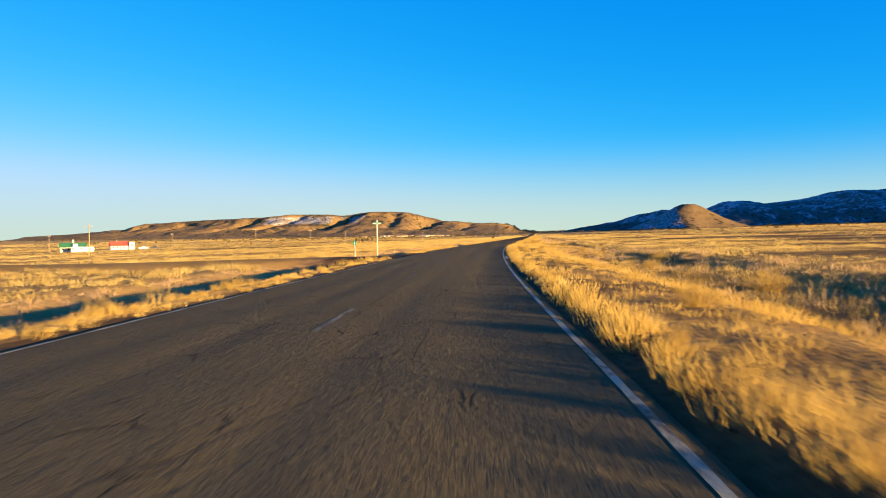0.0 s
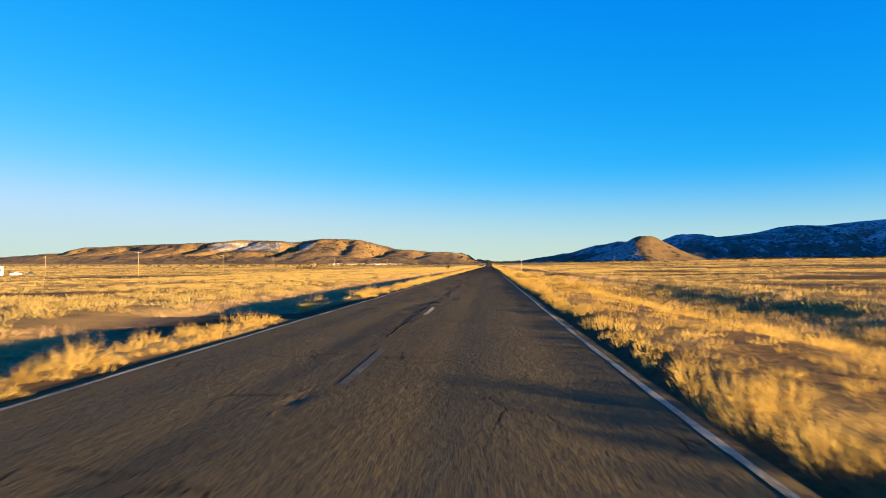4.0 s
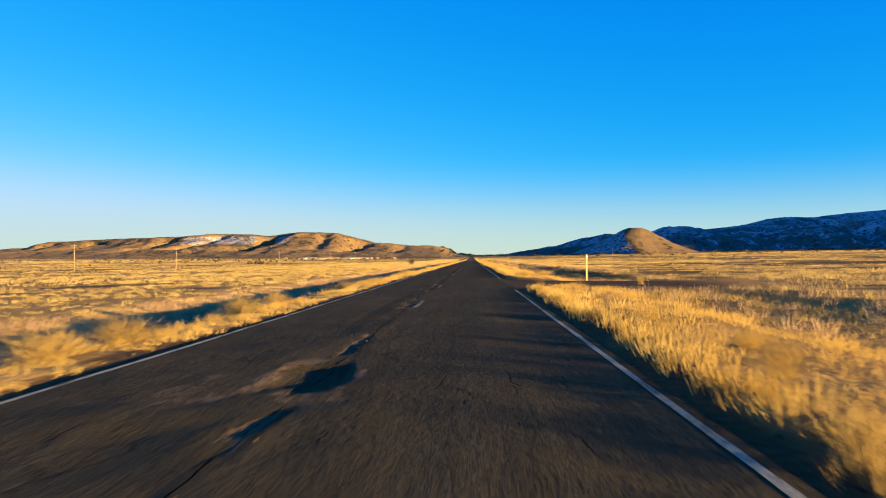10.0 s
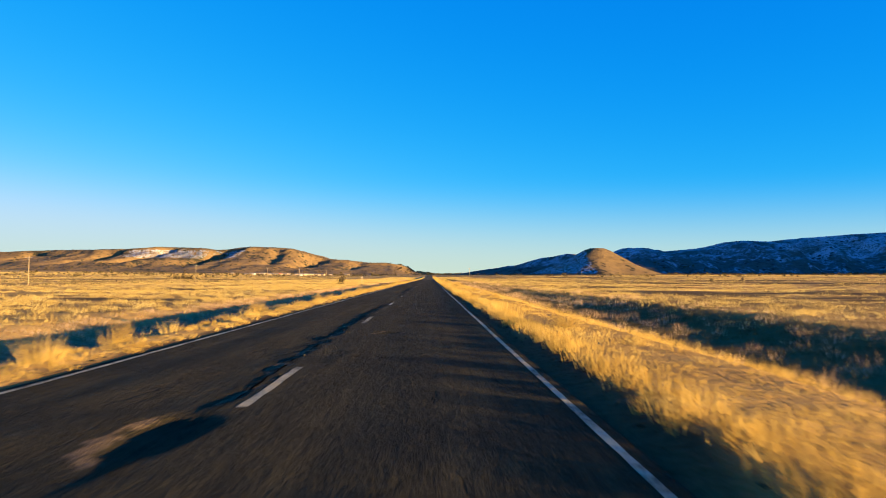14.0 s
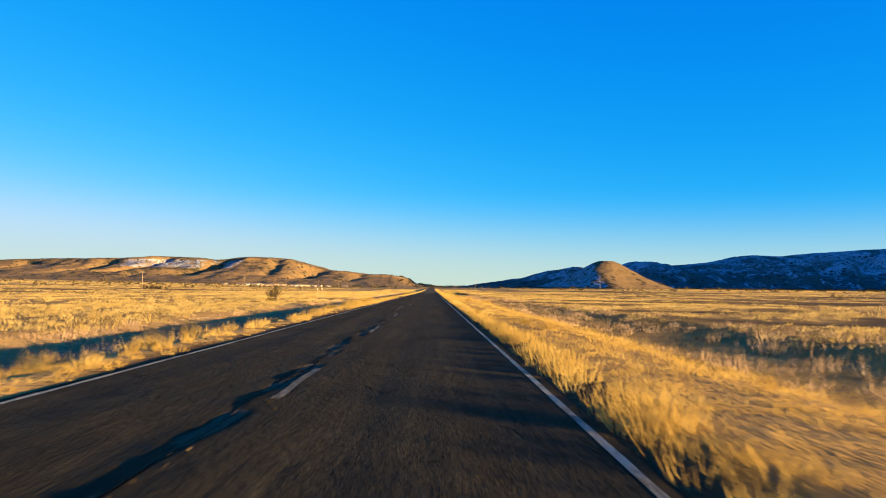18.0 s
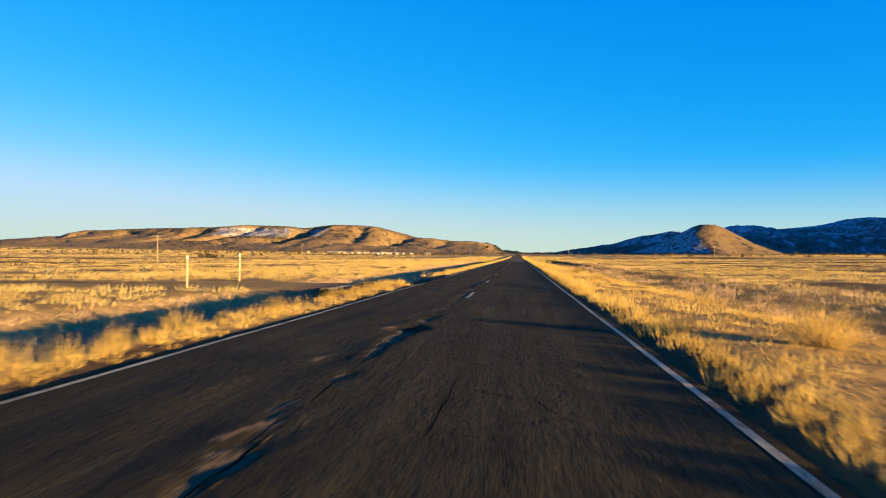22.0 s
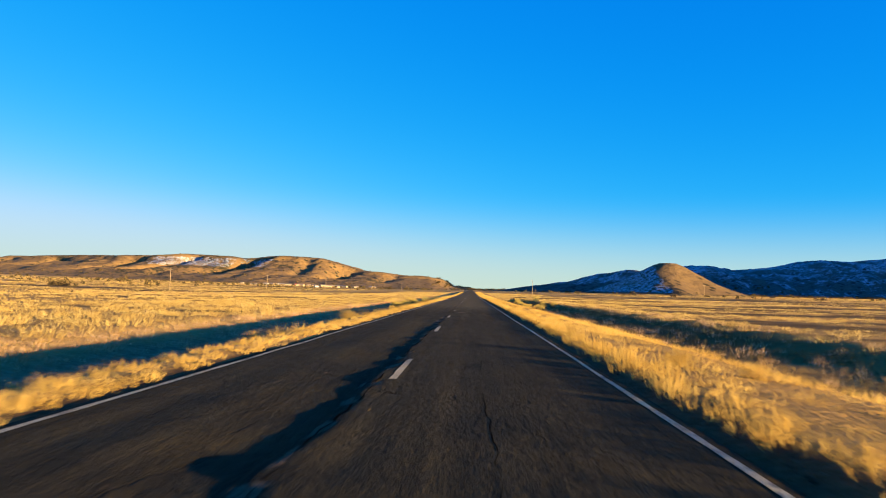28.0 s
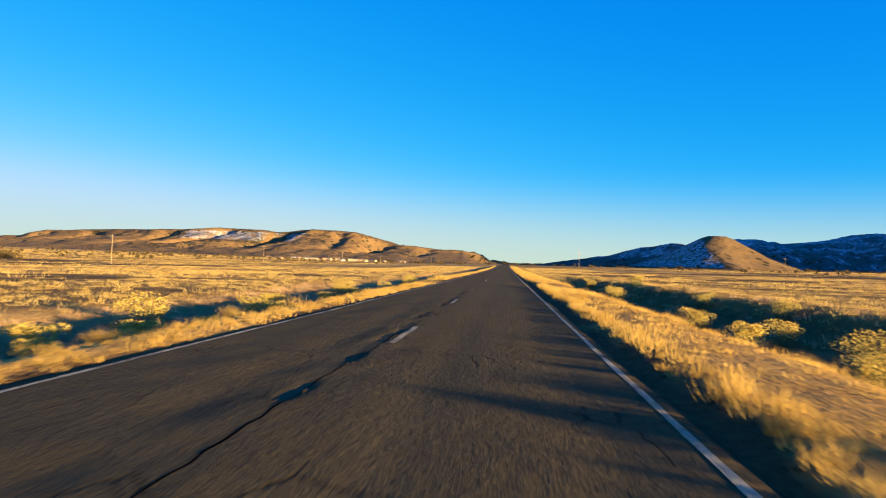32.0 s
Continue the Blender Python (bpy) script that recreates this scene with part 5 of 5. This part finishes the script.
for k in range(44):     # lone tall stems whose shadows reach over the lane
    yy = 14 + 640 * (k + rng_t.random()) / 44
    if float(track_mask(np.array([4.0]), np.array([yy]))[0]) < 0.05:
        tuft(float(centre(yy)) + rng_t.uniform(3.75, 4.5) + float(half(yy)) - 3.09, yy, 3, rng_t.uniform(0.45, 0.7), "tall thin tuft of dry grass at the road's edge")
for k in range(110):
    yy = 10 + 640 * (k + rng_t.random()) / 110
    left = rng_t.random() < 0.55
    ss = -rng_t.uniform(4.3, 6.0) if left else rng_t.uniform(4.6, 7.4)
    ss += (-1 if left else 1) * float(widening(yy))
    if float(track_mask(np.array([ss]), np.array([yy]))[0]) < 0.1:
        tuft(float(centre(yy)) + ss, yy, rng_t.randrange(4), rng_t.uniform(0.45, 0.85))


def rabbitbrush(m, seed, r):
    rng = np.random.default_rng(seed)
    b = thing("rabbitbrush", m, "low rounded shrub with dry yellow flower heads", "shrub", "shrubs in the ditch")
    one = np.zeros(1)
    st = new("stems", soup("stems", blades(one, one, one, np.array([r * 1.15]), np.array([0.014]), 260, np.array([r * 0.5]), 0.9, rng)[0], SAGE))
    st.parent = b
    tagged(st, "grey-green twiggy stems")
    fl = new("bloom", soup("bloom", leaf_cloud(rng, 1300, r * 0.95, r * 0.95, r * 0.5, r * 0.85, 0.05, 14), BLOOM))
    fl.parent = b
    tagged(fl, "dry yellow flower heads", kind="stuff")
    return b


brushes = [rabbitbrush(at_ground(9.8, 635.6), 501, 0.8), rabbitbrush(at_ground(-7.6, 627.8), 502, 0.7)]
for x, y, sc in ((-7.3, 635.8, 0.9), (8.7, 646.7, 0.9), (8.2, 639.5, 1.0), (10.4, 642.5, 0.8), (-7.0, 635.0, 0.7), (-6.9, 639.0, 0.8), (14.0, 689.7, 1.2), (9.3, 670.0, 1.0), (-8.0, 646.0, 0.9), (-7.5, 655.0, 0.9),
                 (-8.6, 663.0, 1.0), (-7.2, 672.0, 0.9), (12.5, 660.0, 0.9), (10.0, 678.0, 0.8), (7.9, 632.0, 0.7), (13.0, 650.0, 0.8), (11.0, 700.0, 1.1), (-8.3, 690.0, 1.0),
                 (-6.6, 631.0, 0.8), (-8.4, 633.5, 1.0), (-9.2, 640.0, 1.1), (-6.4, 643.5, 0.8), (-8.9, 651.0, 1.0), (-6.7, 659.0, 0.9), (-9.4, 668.0, 1.1), (-6.9, 682.0, 1.0), (-9.0, 700.0, 1.1), (-7.4, 712.0, 1.0)):
    b_ = copy_thing(brushes[int(y) % 2], at_ground(x, y, turn=y * 13 % 360))
    b_.scale = (sc, sc, sc)


# ---- broken asphalt and gravel ----
def rubble(name, seed, n, place, size, material, label):
    """Loose chips: squashed, uneven octahedra."""
    rng = np.random.default_rng(seed)
    s_, y_, z_ = place(rng, n)
    n = len(s_)
    r = size * rng.uniform(0.4, 1.3, n) ** 1.5
    base = np.array(((1, 0, 0), (0, 1, 0), (-1, 0, 0), (0, -1, 0), (0, 0, 1), (0, 0, -1)), float)
    v = base[None] * rng.uniform(0.6, 1.3, (n, 6, 1)) * (r[:, None] * np.stack([np.ones(n), rng.uniform(0.6, 1.8, n), rng.uniform(0.35, 0.6, n)], 1))[:, None]
    a = rng.uniform(0, np.pi, n)
    c_, d_ = np.cos(a)[:, None], np.sin(a)[:, None]
    v = np.stack([v[..., 0] * c_ - v[..., 1] * d_, v[..., 0] * d_ + v[..., 1] * c_, v[..., 2]], -1)
    v = v + np.stack([s_ + centre(y_), y_, z_ + 0.15 * r], 1)[:, None]
    f = np.array(((0, 1, 4), (1, 2, 4), (2, 3, 4), (3, 0, 4), (1, 0, 5), (2, 1, 5), (3, 2, 5), (0, 3, 5)))
    faces = (np.arange(n)[:, None, None] * 6 + f[None]).reshape(-1, 3)
    ob = new(name, mesh_from(name, v.reshape(-1, 3), faces, material, smooth_shade=False))
    return tagged(ob, label, "rubble", kind="stuff")


def on_joint(rng, n):
    y_ = rng.uniform(95, 690, n)
    s_ = rng.normal(-0.34, 0.16, n)
    k = fbm(y_ / 5.0, 0 * y_, 68, 3) > rng.uniform(-0.15, 0.5, n)
    s_, y_ = s_[k], y_[k]
    return s_, y_, road_height(s_[:, None], y_[:, None])[0][:, 0]


def on_edge(rng, n):
    y_ = rng.uniform(5, 690, n)
    side_ = np.where(rng.uniform(0, 1, n) < 0.6, 1, -1)
    off = 3.45 + np.abs(rng.normal(0, 0.22, n))
    s_ = side_ * (off + widening(y_))
    return s_, y_, land(s_ + centre(y_), y_)


rubble("road_rubble", 601, 3000, on_joint, 0.018, RUBBLE, "broken asphalt chips and gravel along the road's joint")
rubble("edge_gravel", 602, 6000, on_edge, 0.030, RUBBLE, "loose gravel along the asphalt's edge")
